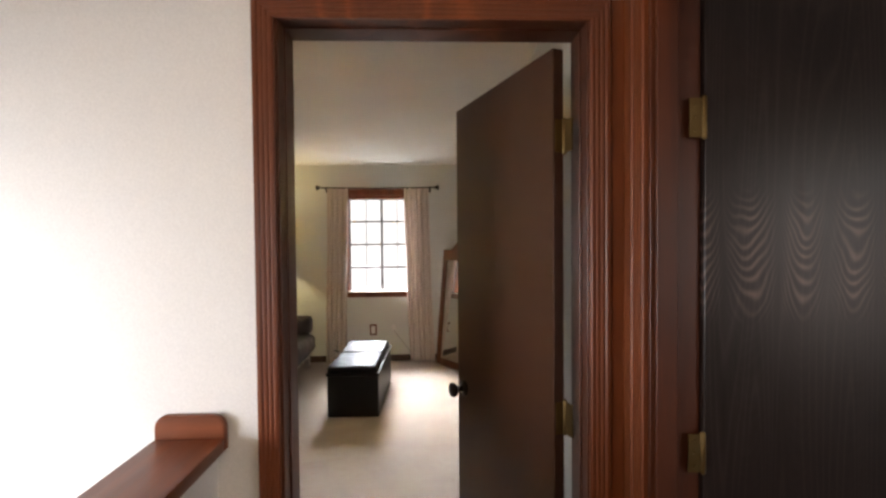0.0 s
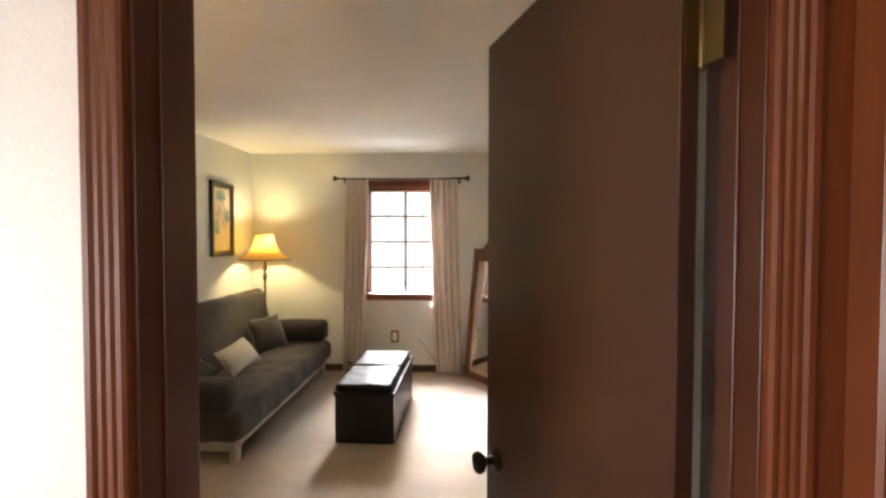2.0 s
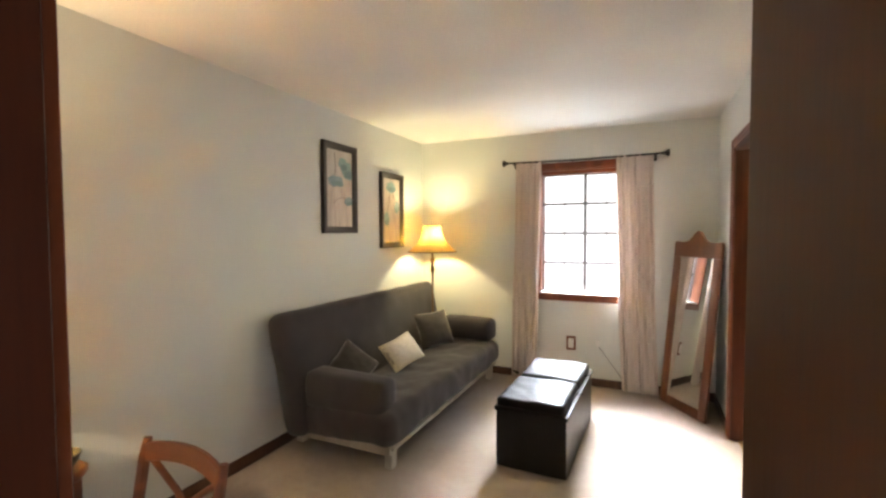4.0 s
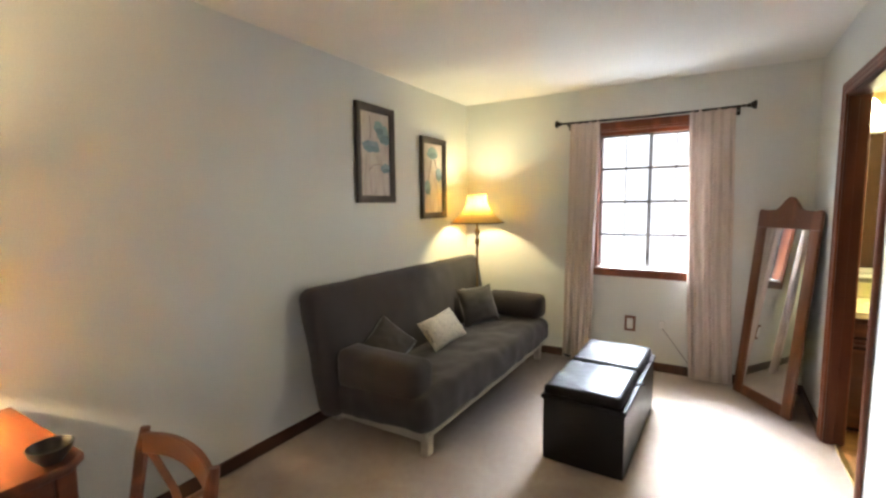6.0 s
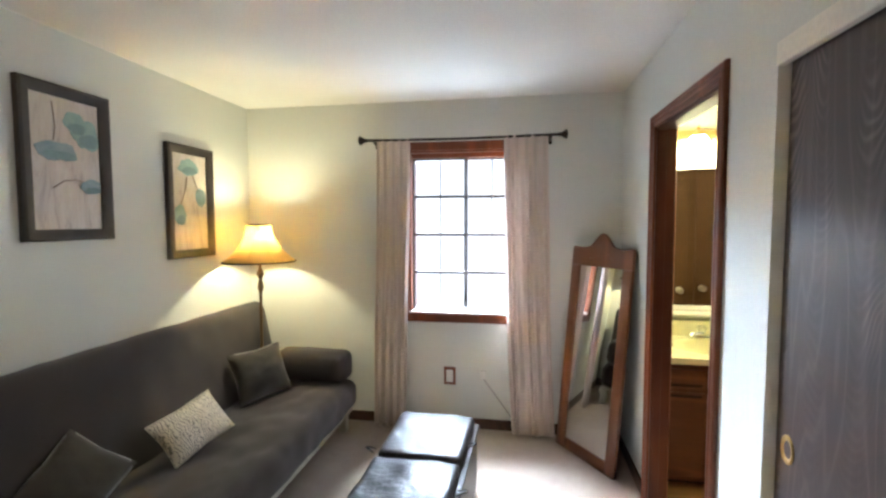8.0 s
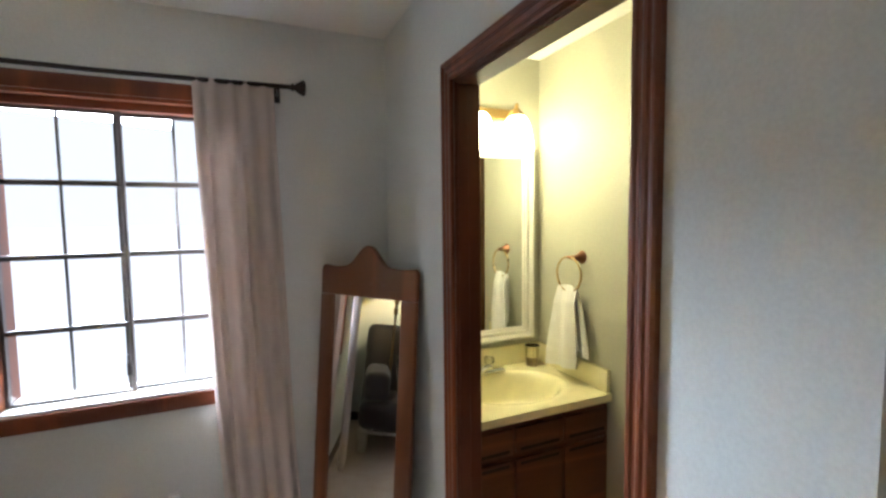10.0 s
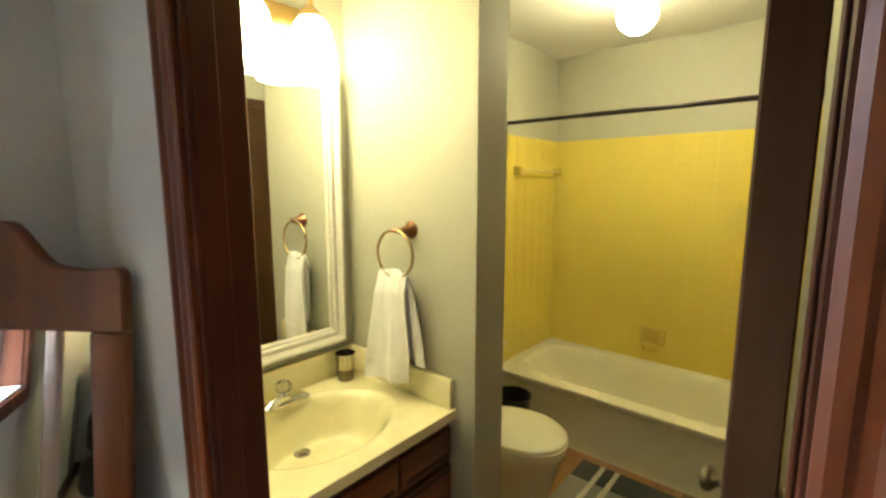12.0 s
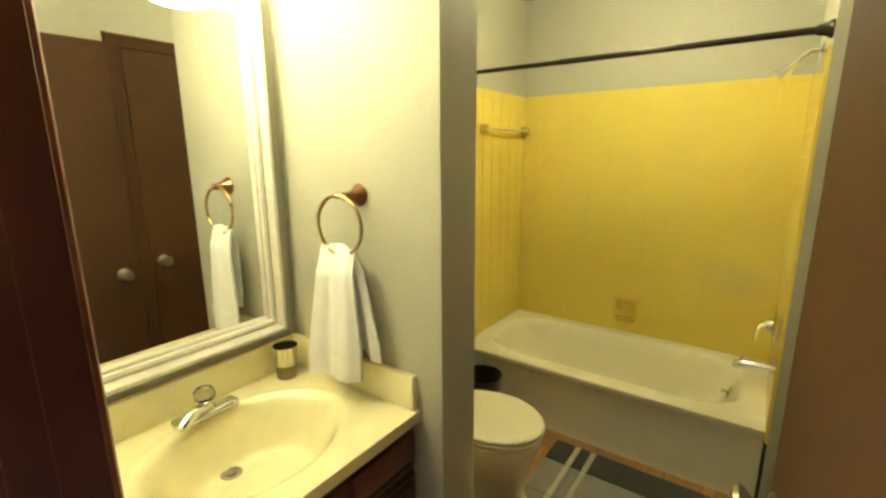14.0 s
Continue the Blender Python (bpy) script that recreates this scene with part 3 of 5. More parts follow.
def mitred(bm, origin, u, v, n, w, h, profile, loop=False, z0=0.0):
    """Moulding swept round an opening w x h with mitred corners; u, v span it and n points out of the wall."""
    origin, u, v, n = Vector(origin), Vector(u), Vector(v), Vector(n)
    ends = [(0, 0, -1, -1 if loop else 0), (0, h, -1, 1), (w, h, 1, 1), (w, 0, 1, -1 if loop else 0)]
    rings = [[bm.verts.new(origin + u * (a + d * sa) + v * (b + d * sb) + n * t) for d, t in profile] for a, b, sa, sb in ends]
    k, fs = len(profile), []
    pairs = list(zip(rings, rings[1:])) + ([(rings[3], rings[0])] if loop else [])
    for p, q in pairs:
        for i in range(k - 1):
            fs.append(bm.faces.new((p[i], p[i + 1], q[i + 1], q[i])))
    if not loop:
        fs += [bm.faces.new(rings[0]), bm.faces.new(list(reversed(rings[3])))]
    bmesh.ops.recalc_face_normals(bm, faces=fs)


def casing(origin, u, n, w, h, label, loop=False, profile=FLUTES, material=M_TRIM):
    bm = bmesh.new()
    mitred(bm, origin, u, (0, 0, 1), n, w, h, profile, loop)
    return structure("trim", bm, material, label, "door casing", 25)


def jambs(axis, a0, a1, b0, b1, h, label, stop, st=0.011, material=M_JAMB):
    """Lining of a doorway with a door stop on it."""
    bm = bmesh.new()
    t = 0.016
    for p0, p1 in ((a0, a0 + t), (a1 - t, a1)):
        q = (p0, p1, b0, b1) if axis == "x" else (b0, b1, p0, p1)
        box(bm, *q, 0, h - t, bevel=0.0015)
    q = (a0, a1, b0, b1) if axis == "x" else (b0, b1, a0, a1)
    box(bm, *q, h - t, h, bevel=0.0015)
    for p0, p1 in ((a0 + t, a0 + t + st), (a1 - t - st, a1 - t)):
        q = (p0, p1, *stop) if axis == "x" else (*stop, p0, p1)
        box(bm, *q, 0, h - t - st, bevel=0.0015)
    q = (a0 + t, a1 - t, *stop) if axis == "x" else (*stop, a0 + t, a1 - t)
    box(bm, *q, h - t - st, h - t, bevel=0.0015)
    return structure("trim", bm, material, label, "door jamb")


casing((-0.684, YS0, 0), (1, 0, 0), (0, -1, 0), 0.800, 2.068, "fluted reddish brown casing around the doorway, hall side", False, [(d * 0.8, t) for d, t in FLUTES])
casing((-0.681, YS, 0), (1, 0, 0), (0, 1, 0), 0.799, 2.080, "fluted reddish brown casing around the doorway, room side")
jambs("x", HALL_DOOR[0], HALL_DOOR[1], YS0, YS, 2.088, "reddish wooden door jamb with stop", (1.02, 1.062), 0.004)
structure("trim", new_box(XE - 0.013, XE, 0.9185, YS0 - 0.0135, 0, 2.122, bevel=0.003), M_TRIM, "narrow reddish wooden filler strip beside the side doorway", "trim")
structure("trim", new_box(0.1695, XE - 0.0005, YS0 - 0.013, YS0, 0, 2.122, bevel=0.003), M_TRIM, "narrow reddish wooden filler strip in the corner", "trim")
casing((XE, BATH_DOOR[0] + 0.012, 0), (0, 1, 0), (-1, 0, 0), 0.728, 2.015, "reddish brown casing around the bathroom doorway", profile=COLONIAL)
casing((XB, BATH_DOOR[0] - 0.005, 0), (0, 1, 0), (1, 0, 0), 0.755, 2.02, "reddish brown casing on the bathroom side")
jambs("y", BATH_DOOR[0], BATH_DOOR[1], XE, XB, 2.02, "reddish wooden bathroom door jamb, shade put into its colour", (0.225, 0.262), 0.004)
casing((XE, EAST_DOOR[0] + 0.005, 0), (0, 1, 0), (-1, 0, 0), 0.762, 2.08, "reddish brown casing around the side room doorway")
jambs("y", EAST_DOOR[0], EAST_DOOR[1], XE, 0.333, 2.085, "wooden side room door jamb, shade put into its colour", (0.225, 0.275))
casing((1.19, BS, 0), (1, 0, 0), (0, 1, 0), 0.63, 2.025, "brown wooden casing around the linen closet door", material=M_BATHDOOR)

bm = bmesh.new()
for x0, x1, y0, y1 in ((XW + 0.012, XE, YN - 0.012, YN), (XW, XW + 0.012, YS, YN), (XW + 0.012, -0.762, YS, YS + 0.012), (0.186, XE - 0.012, YS, YS + 0.012),
                       (XE - 0.012, XE, 4.548, YN - 0.012), (XE - 0.012, XE, 3.40, 3.66), (XE - 0.012, XE, YS, 1.55)):
    box(bm, x0, x1, y0, y1, FZ, FZ + 0.075, bevel=0.003)
structure("baseboard", bm, M_BASE, "low dark brown wooden baseboard", "baseboard")
structure("trim", new_box(0.262, 0.29, BATH_DOOR[0] + 0.016, BATH_DOOR[1] - 0.016, FZ, FZ + 0.008, bevel=0.003), M_BRASS, "brass carpet strip at the bathroom threshold", "threshold")


# ---- doors ----
def knob(parent, m, material=M_NICKEL):
    bm = bmesh.new()
    lathe(bm, [(0.0, 0.0), (0.031, 0.0), (0.032, 0.004), (0.026, 0.009), (0.012, 0.012), (0.011, 0.030), (0.018, 0.036), (0.027, 0.044), (0.029, 0.053), (0.024, 0.061), (0.012, 0.065), (0.0, 0.0655)], seg=22)
    return part("door_knob", bm, material, parent, "round metal door knob", m=m)


def hinge(parent, place, rz, material=M_HINGE):
    bm = bmesh.new()
    lathe(bm, [(0.0, -0.052), (0.004, -0.05), (0.0065, -0.046), (0.0065, 0.046), (0.004, 0.05), (0.0, 0.052)], seg=12)
    box(bm, -0.034, 0.0, -0.0015, 0.0015, -0.045, 0.045)
    box(bm, 0.0, 0.0015, 0.0, 0.03, -0.045, 0.045)
    for z in (-0.03, 0.0, 0.03):
        lathe(bm, [(0.0, 0.0), (0.004, 0.0), (0.003, 0.002), (0.0, 0.002)], (-0.02, -0.0015, z), 8, pose(0, 0, 0, 90, 0, 0))
    return part("hinge", bm, material, parent, "aged brass hinge", m=pose(*place, 0, 0, rz))


def door(name, hinge_at, heading, width, height, material, label, hinge_zs, knob_z=0.915, thick=0.035, side=1, knob_material=M_NICKEL, knobs=(1, -1), hinge_turn=90):
    """A flush leaf from its hinge along heading (degrees from +x); side: on which side of that line the leaf's thickness lies."""
    d = thing(name, pose(*hinge_at, FZ + 0.012, 0, 0, heading), label, "door", kind="structure")
    part("door_leaf", new_box(0.003, width, 0 if side > 0 else -thick, thick if side > 0 else 0, 0, height - FZ, bevel=0.002), material, d)
    lo, hi = (0, thick) if side > 0 else (-thick, 0)
    for k in knobs:
        knob(d, pose(width - 0.065, hi if k > 0 else lo, knob_z - FZ, -90 if k > 0 else 90, 0, 0), knob_material)
    for z in hinge_zs:
        hinge(d, (0.0, lo if (side > 0) == (hinge_turn == 90) else hi, z - FZ), hinge_turn)
    return d


# entrance door, standing open into the room
_h = (0.042, 1.035)
door("door_1", _h, math.degrees(math.atan2(1.655 - _h[1], -0.180 - _h[0])), 0.66, 2.018, M_DOOR, "dark brown flush wooden door standing open into the bedroom", (0.25, 1.0, 1.78), 0.905, side=-1, knob_material=M_BLACKMETAL, hinge_turn=0)
# bathroom door, open into the bathroom
door("door_2", (0.330, 3.792), 4.5, 0.745, 2.0, M_BATHDOOR, "dark brown flush bathroom door standing open", (0.25, 1.0, 1.78), 0.90, side=-1)
# side room door seen from the landing
door("door_3", (0.335, 0.868), -2.0, 0.74, 2.055, M_SIDEDOOR, "dark brown oak veneer door standing open into a side room", (0.23, 0.995, 1.775), side=-1, hinge_turn=0)
# linen closet door
door("door_4", (1.817, BS + 0.002), 180, 0.62, 2.015, M_BATHDOOR, "closed dark brown linen closet door", (), 0.90, side=1, knobs=(-1,))

# sliding closet doors
closet = thing("door_5", pose(0.24, 3.385, FZ + 0.01), "dark grey brown sliding closet doors, closed", "closet door", kind="structure")
part("sliding_panel", new_box(0, 0.028, -0.95, 0.0, 0, 1.965 - FZ, bevel=0.002), M_CLOSET, closet)
part("sliding_panel", new_box(0.04, 0.068, -1.83, -0.88, 0, 1.965 - FZ, bevel=0.002), M_CLOSET, closet)
for y, x in ((-0.055, 0.0), (-1.77, 0.04)):
    bm = bmesh.new()
    lathe(bm, [(0.0, -0.001), (0.017, -0.001), (0.020, 0.002), (0.026, 0.003), (0.029, 0.001), (0.029, -0.002), (0.0, -0.002)], seg=24, m=pose(0, 0, 0, 0, -90, 0) @ Matrix.Diagonal((1.35, 1, 1, 1)))
    part("finger_pull", bm, M_BRASS, closet, "oval brass finger pull", m=pose(x - 0.0005, y, 0.93 - FZ))
part("track_cover", new_box(-0.032, -0.008, -1.835, 0.012, 1.945 - FZ, 2.008 - FZ, bevel=0.003), M_WHITEPAINT, closet, "white painted track cover board")

# ---- bedroom window ----
x0, x1, z0, z1 = WIN
win = thing("window_1", pose(0, 0, 0), "wood-cased window with dark sashes and thin bars, bright overcast outside", "window", kind="structure")
bm = bmesh.new()
mitred(bm, (x0, YN, z0), (1, 0, 0), (0, 0, 1), (0, -1, 0), x1 - x0, z1 - z0, [(0, 0), (0, 0.014), (0.012, 0.018), (0.048, 0.018), (0.06, 0.012), (0.06, 0)], True)
part("window_casing", bm, M_TRIM, win)
bm = bmesh.new()
t = 0.014
box(bm, x0, x0 + t, YN, 5.40, z0 + t, z1 - t)
box(bm, x1 - t, x1, YN, 5.40, z0 + t, z1 - t)
box(bm, x0, x1, YN, 5.40, z1 - t, z1)
part("window_reveal", bm, M_TRIM, win)
part("window_sill", new_box(x0, x1, YN - 0.004, 5.40, z0, z0 + t, bevel=0.002), M_WHITEPAINT, win, "pale painted window sill")
XM = -0.842
part("window_head", new_box(x0 + t, x1 - t, 5.25, 5.33, z1 - 0.045, z1 - t), M_TRIM_X, win)
for a, b, y in ((x0 + t, XM + 0.016, 5.275), (XM - 0.016, x1 - t, 5.303)):
    bm = bmesh.new()
    s, lo, hi = 0.013, z0 + t, z1 - 0.045
    box(bm, a, a + s, y, y + 0.025, lo, hi, bevel=0.002)
    box(bm, b - s, b, y, y + 0.025, lo, hi, bevel=0.002)
    box(bm, a + s, b - s, y, y + 0.025, lo, lo + s, bevel=0.002)
    box(bm, a + s, b - s, y, y + 0.025, hi - s, hi, bevel=0.002)
    sash = part("sash", bm, M_SASH, win, "dark metal sliding sash")
    for i in range(1, 4):
        z = lo + (hi - lo) * i / 4
        part("glazing_bar", new_box(a + s, b - s, y + 0.004, y + 0.021, z - 0.010, z + 0.010), M_SASH, sash)
    part("glazing_bar", new_box((a + b) / 2 - 0.005, (a + b) / 2 + 0.005, y + 0.0145, y + 0.020, lo + s, hi - s), M_BAR, sash, "thin pale upright glazing bar")
    for i in range(4):
        za, zb = lo + (hi - lo) * i / 4, lo + (hi - lo) * (i + 1) / 4
        pane = part("pane", new_box(a + s - 0.002, b - s + 0.002, y + 0.011, y + 0.014, za + 0.008, zb - 0.008), M_GLASS, sash)
        pane.visible_shadow = False
latch = bmesh.new()
box(latch, XM - 0.010, XM + 0.010, 5.258, 5.275, 0.97, 1.03, bevel=0.004)
tube(latch, [(XM, 5.262, 1.02), (XM, 5.250, 1.035), (XM, 5.246, 1.06)], 0.005)
part("latch", latch, M_BLACKMETAL, win, "small dark window latch")

# stairwell window: frame only, the daylight stands in it
swin = thing("window_2", pose(0, 0, 0), "white framed stairwell window", "window", kind="structure")
bm = bmesh.new()
for a, b, c, d in ((-0.75, -0.70, 0.7, 2.05), (0.40, 0.45, 0.7, 2.05), (-0.70, 0.40, 0.7, 0.75), (-0.70, 0.40, 2.0, 2.05)):
    box(bm, -2.83, -2.77, a, b, c, d)
part("window_frame", bm, M_WHITEPAINT, swin)
bm = bmesh.new()
box(bm, -2.845, -2.84, -0.75, 0.45, 0.7, 2.05)
pane = part("pane", bm, M_GLASS, swin)
pane.visible_shadow = False


# ---- bedroom things ----
def soft_box(bm, sx, sy, sz, r, step=0.04, m=None, wrinkle=0.0, seed=0.0, sag=0.0):
    """A padded block with round edges of radius r, half sizes sx, sy, sz, and slight wrinkles."""
    made, half = [], (sx, sy, sz)
    for ax in range(3):
        i, j = (ax + 1) % 3, (ax + 2) % 3
        ni, nj = max(4, int(2 * half[i] / step)), max(4, int(2 * half[j] / step))
        for s in (-1, 1):
            grid = []
            for a in range(ni + 1):
                row = []
                for b in range(nj + 1):
                    q = [0.0, 0.0, 0.0]
                    q[ax], q[i], q[j] = s * half[ax], half[i] * (2 * a / ni - 1), half[j] * (2 * b / nj - 1)
                    p = Vector(q)
                    inner = Vector([max(-(half[k] - r), min(half[k] - r, p[k])) for k in range(3)])
                    d = p - inner
                    p = inner + d.normalized() * r if d.length > 1e-6 else p
                    dirn = d.normalized() if d.length > 1e-6 else Vector((0, 0, 0))
                    if wrinkle:
                        p += dirn * wrinkle * (noise.noise(p * 5.0 + Vector((seed, 0, 0))) + 0.6 * noise.noise(Vector((p.x * 12, p.y * 9 + p.x * 5, p.z * 11 + seed))))
                    if sag:
                        p.z -= sag * max(0.0, 1 - (p.x / sx) ** 2) * max(0.0, 1 - (p.y / sy) ** 2) * (1 if p.z > 0 else 0)
                    row.append(bm.verts.new(p))
                grid.append(row)
            made += [v for row in grid for v in row]
            for a in range(ni):
                for b in range(nj):
                    f = (grid[a][b], grid[a + 1][b], grid[a + 1][b + 1], grid[a][b + 1])
                    bm.faces.new(f if s > 0 else tuple(reversed(f)))
    if m:
        bmesh.ops.transform(bm, matrix=m, verts=made)
    bmesh.ops.remove_doubles(bm, verts=made, dist=0.0008)


def soft(sx, sy, sz, r, **k):
    bm = bmesh.new()
    soft_box(bm, sx, sy, sz, r, **k)
    return bm


def futon():
    s = thing("futon_sofa", pose(-2.0, 4.06, 0), "charcoal fabric futon sofa on a pale painted frame, against the wall", "sofa")
    part("seat_mattress", soft(0.40, 1.01, 0.105, 0.075, step=0.020, wrinkle=0.013, seed=1.0, sag=0.012, m=pose(0.02, 0.0, 0.325, 0, -2, 0)), M_FUTON, s, angle=60)
    part("back_mattress", soft(0.085, 1.06, 0.385, 0.075, step=0.028, wrinkle=0.006, seed=4.0, m=pose(-0.325, -0.01, 0.585, 0, -12, 0)), M_FUTON, s, angle=60)
    part("armrest", soft(0.285, 0.105, 0.115, 0.055, wrinkle=0.006, seed=7.0, m=pose(0.045, -0.885, 0.492, 0, 2, 3)), M_FUTON, s, "padded bolster armrest", angle=60)
    part("armrest", soft(0.27, 0.10, 0.105, 0.06, wrinkle=0.005, seed=9.0, m=pose(0.12, 0.90, 0.55, 0, 0, -3)), M_FUTON, s, "padded bolster armrest", angle=60)
    for x, y in ((0.305, -0.845), (-0.43, -0.78), (0.315, 0.955), (-0.43, 0.95)):
        part("leg", new_box(x - 0.028, x + 0.028, y - 0.028, y + 0.028, FZ, 0.245, bevel=0.006), M_LEGS, s, "pale painted square leg")
    for y in (-0.845, 0.955):
        part("end_rail", new_box(-0.42, 0.33, y - 0.030 * (1 if y < 0 else -1) - 0.018, y - 0.030 * (1 if y < 0 else -1) + 0.018, 0.145, 0.200, bevel=0.006), M_LEGS, s)
        bm = bmesh.new()
        tube(bm, [(-0.42 + 0.72 * i / 8, y - 0.06, 0.222 - 0.012 * math.sin(math.pi * i / 8)) for i in range(9)], 0.013, 8)
        part("end_bar", bm, M_LEGS, s)
    bm = bmesh.new()
    tube(bm, [(0.31 + 0.06, -0.93 + 1.9 * i / 10, 0.215 - 0.006 * math.sin(math.pi * i / 10)) for i in range(11)], 0.012, 8)
    part("front_rail", bm, M_LEGS, s)
    part("back_rail", new_box(-0.44, -0.40, -0.75, 0.92, 0.16, 0.20, bevel=0.004), M_LEGS, s)
    return s


futon()


def cushion(m, w, h, t, material, label, seed):
    c = part("scatter_cushion", pillow_mesh(w, h, t, seed), material, angle=70, m=m)
    return tagged(c, label, "cushion", "cushions on the sofa")


def lean(x, y, z, face, tilt, spin=0):
    """Pose of a cushion whose flat side faces the heading face, leaning back by tilt."""
    return pose(x, y, z, 0, 0, face) @ pose(0, 0, 0, 90 - tilt, 0, 0) @ pose(0, 0, 0, 0, 0, spin)


cushion(lean(-2.10, 4.66, 0.575, 60, 24, 3), 0.36, 0.33, 0.13, M_CUSHION, "dark taupe square scatter cushion leaning at the far armrest", 1.0)
cushion(lean(-2.05, 3.98, 0.535, 72, 38, 12), 0.36, 0.24, 0.12, M_PILLOW, "small cream patterned oblong cushion on the futon seat", 5.0)
cushion(lean(-2.15, 3.47, 0.545, 60, 34, 42), 0.29, 0.29, 0.12, M_CUSHION, "dark taupe scatter cushion turned on its corner", 9.0)


def ottoman():
    o = thing("storage_ottoman", pose(-0.905, 3.985, 0.03, 0, 0, -1.5), "black faux leather storage ottoman with two padded lids", "ottoman")
    part("body", soft(0.212, 0.492, (0.40 - FZ) / 2, 0.012, step=0.06, m=pose(0, 0, (0.34 + FZ) / 2)), M_LEATHER, o, angle=50)
    part("lid_tray", new_box(-0.219, 0.219, -0.501, 0.501, 0.366, 0.392, bevel=0.006, seg=2), M_LEATHER, o)
    for y, sd in ((-0.250, 2.0), (0.250, 6.0)):
        part("padded_lid", soft(0.203, 0.238, 0.030, 0.022, step=0.016, wrinkle=0.0100, seed=sd, m=pose(-0.008, y, 0.415)), M_LID, o, "padded creased leather lid", angle=60)
    for x, y in ((-0.222, 0.03), (0.203, 0.16), (0.212, -0.23)):
        bm = bmesh.new()
        d = 0.03 if x > 0 else -0.03
        tube(bm, [(x, y - 0.02, 0.44), (x + d, y - 0.012, 0.452), (x + 1.4 * d, y, 0.45), (x + d, y + 0.012, 0.447), (x, y + 0.02, 0.436)], 0.0045, 6)
        part("pull_loop", bm, M_LEATHER, o, "small leather pull loop")
    return o


ottoman()


def petal(cx, cz, rx, rz, seed, n=22):
    r = random.Random(seed)
    k = [r.uniform(0.75, 1.12) for _ in range(n)]
    return [(cx + rx * math.cos(2 * math.pi * i / n) * (k[i] + k[i - 1]) / 2, cz + rz * math.sin(2 * math.pi * i / n) * (k[i] + k[i - 1]) / 2) for i in range(n)]


def picture(y0, y1, z0, z1, blooms, stems, seed, label):
    """A framed print on the west wall; the print's shapes are laid on in thin paint."""
    p = thing("framed_picture", pose(XW, (y0 + y1) / 2, (z0 + z1) / 2), label, "picture", "flower prints above the sofa")
    w, h, f = y1 - y0, z1 - z0, 0.052
    bm = bmesh.new()
    mitred(bm, (0, -w / 2 + f, -h / 2 + f), (0, 1, 0), (0, 0, 1), (1, 0, 0), w - 2 * f, h - 2 * f, [(0, 0), (0, 0.016), (0.008, 0.018), (0.014, 0.024), (0.040, 0.032), (f, 0.028), (f, 0)], True)
    part("frame", bm, M_PICFRAME, p)
    prt = part("print", new_box(0.002, 0.010, -w / 2 + f - 0.004, w / 2 - f + 0.004, -h / 2 + f - 0.004, h / 2 - f + 0.004), painting_material(seed), p, "printed beige ground with teal poppies")
    lim_w, lim_h = w / 2 - f - 0.002, h / 2 - f - 0.002
    for i, pts in enumerate(stems):
        bm = bmesh.new()
        tube(bm, [(0.0112, a, b) for a, b in pts], 0.0026, 6)
        part("stem", bm, M_STEM, prt)
    for i, (cy, cz, ry, rz) in enumerate(blooms):
        bm = bmesh.new()
        pts = [(max(-lim_w, min(lim_w, a)), max(-lim_h, min(lim_h, b))) for a, b in petal(cy, cz, ry, rz, seed * 10 + i)]
        prism(bm, [(0.0105, a, b) for a, b in pts], (0.002 + 0.0004 * i, 0, 0))
        part("bloom", bm, M_TEAL2 if i % 2 else M_TEAL, prt)
        bm = bmesh.new()
        pts = [(max(-lim_w, min(lim_w, a)), max(-lim_h, min(lim_h, b))) for a, b in petal(cy + 0.12 * ry, cz - 0.38 * rz, ry * 0.78, rz * 0.45, seed * 10 + i + 50)]
        prism(bm, [(0.0125 + 0.0004 * i, a, b) for a, b in pts], (0.0009, 0, 0))
        part("petal_shade", bm, M_TEALDARK, prt)
    return p


picture(3.585, 4.005, 1.462, 2.152, [(0.045, 0.19, 0.055, 0.060), (-0.045, 0.055, 0.105, 0.048), (0.095, 0.145, 0.070, 0.075), (0.115, -0.095, 0.060, 0.036)],
        [[(-0.07, -0.11), (-0.02, -0.075), (0.04, -0.065), (0.07, -0.075)], [(-0.06, 0.27), (-0.05, 0.16), (-0.06, 0.10)]],
        3, "dark framed print of pale teal poppies on beige")
picture(4.372, 4.768, 1.325, 2.015, [(-0.015, 0.215, 0.085, 0.055), (0.09, 0.035, 0.050, 0.060), (-0.095, -0.085, 0.050, 0.070)],
        [[(0.02, 0.17), (0.05, 0.10), (0.08, 0.07)], [(-0.09, -0.02), (-0.05, 0.06), (-0.03, 0.15)]],
        5, "dark framed print of teal flowers on tan")


def bell(r0, z0, r1, z1, n=14, flare=2.2):
    return [(r1 + (r0 - r1) * (1 - i / n) ** flare, z0 + (z1 - z0) * i / n) for i in range(n + 1)]


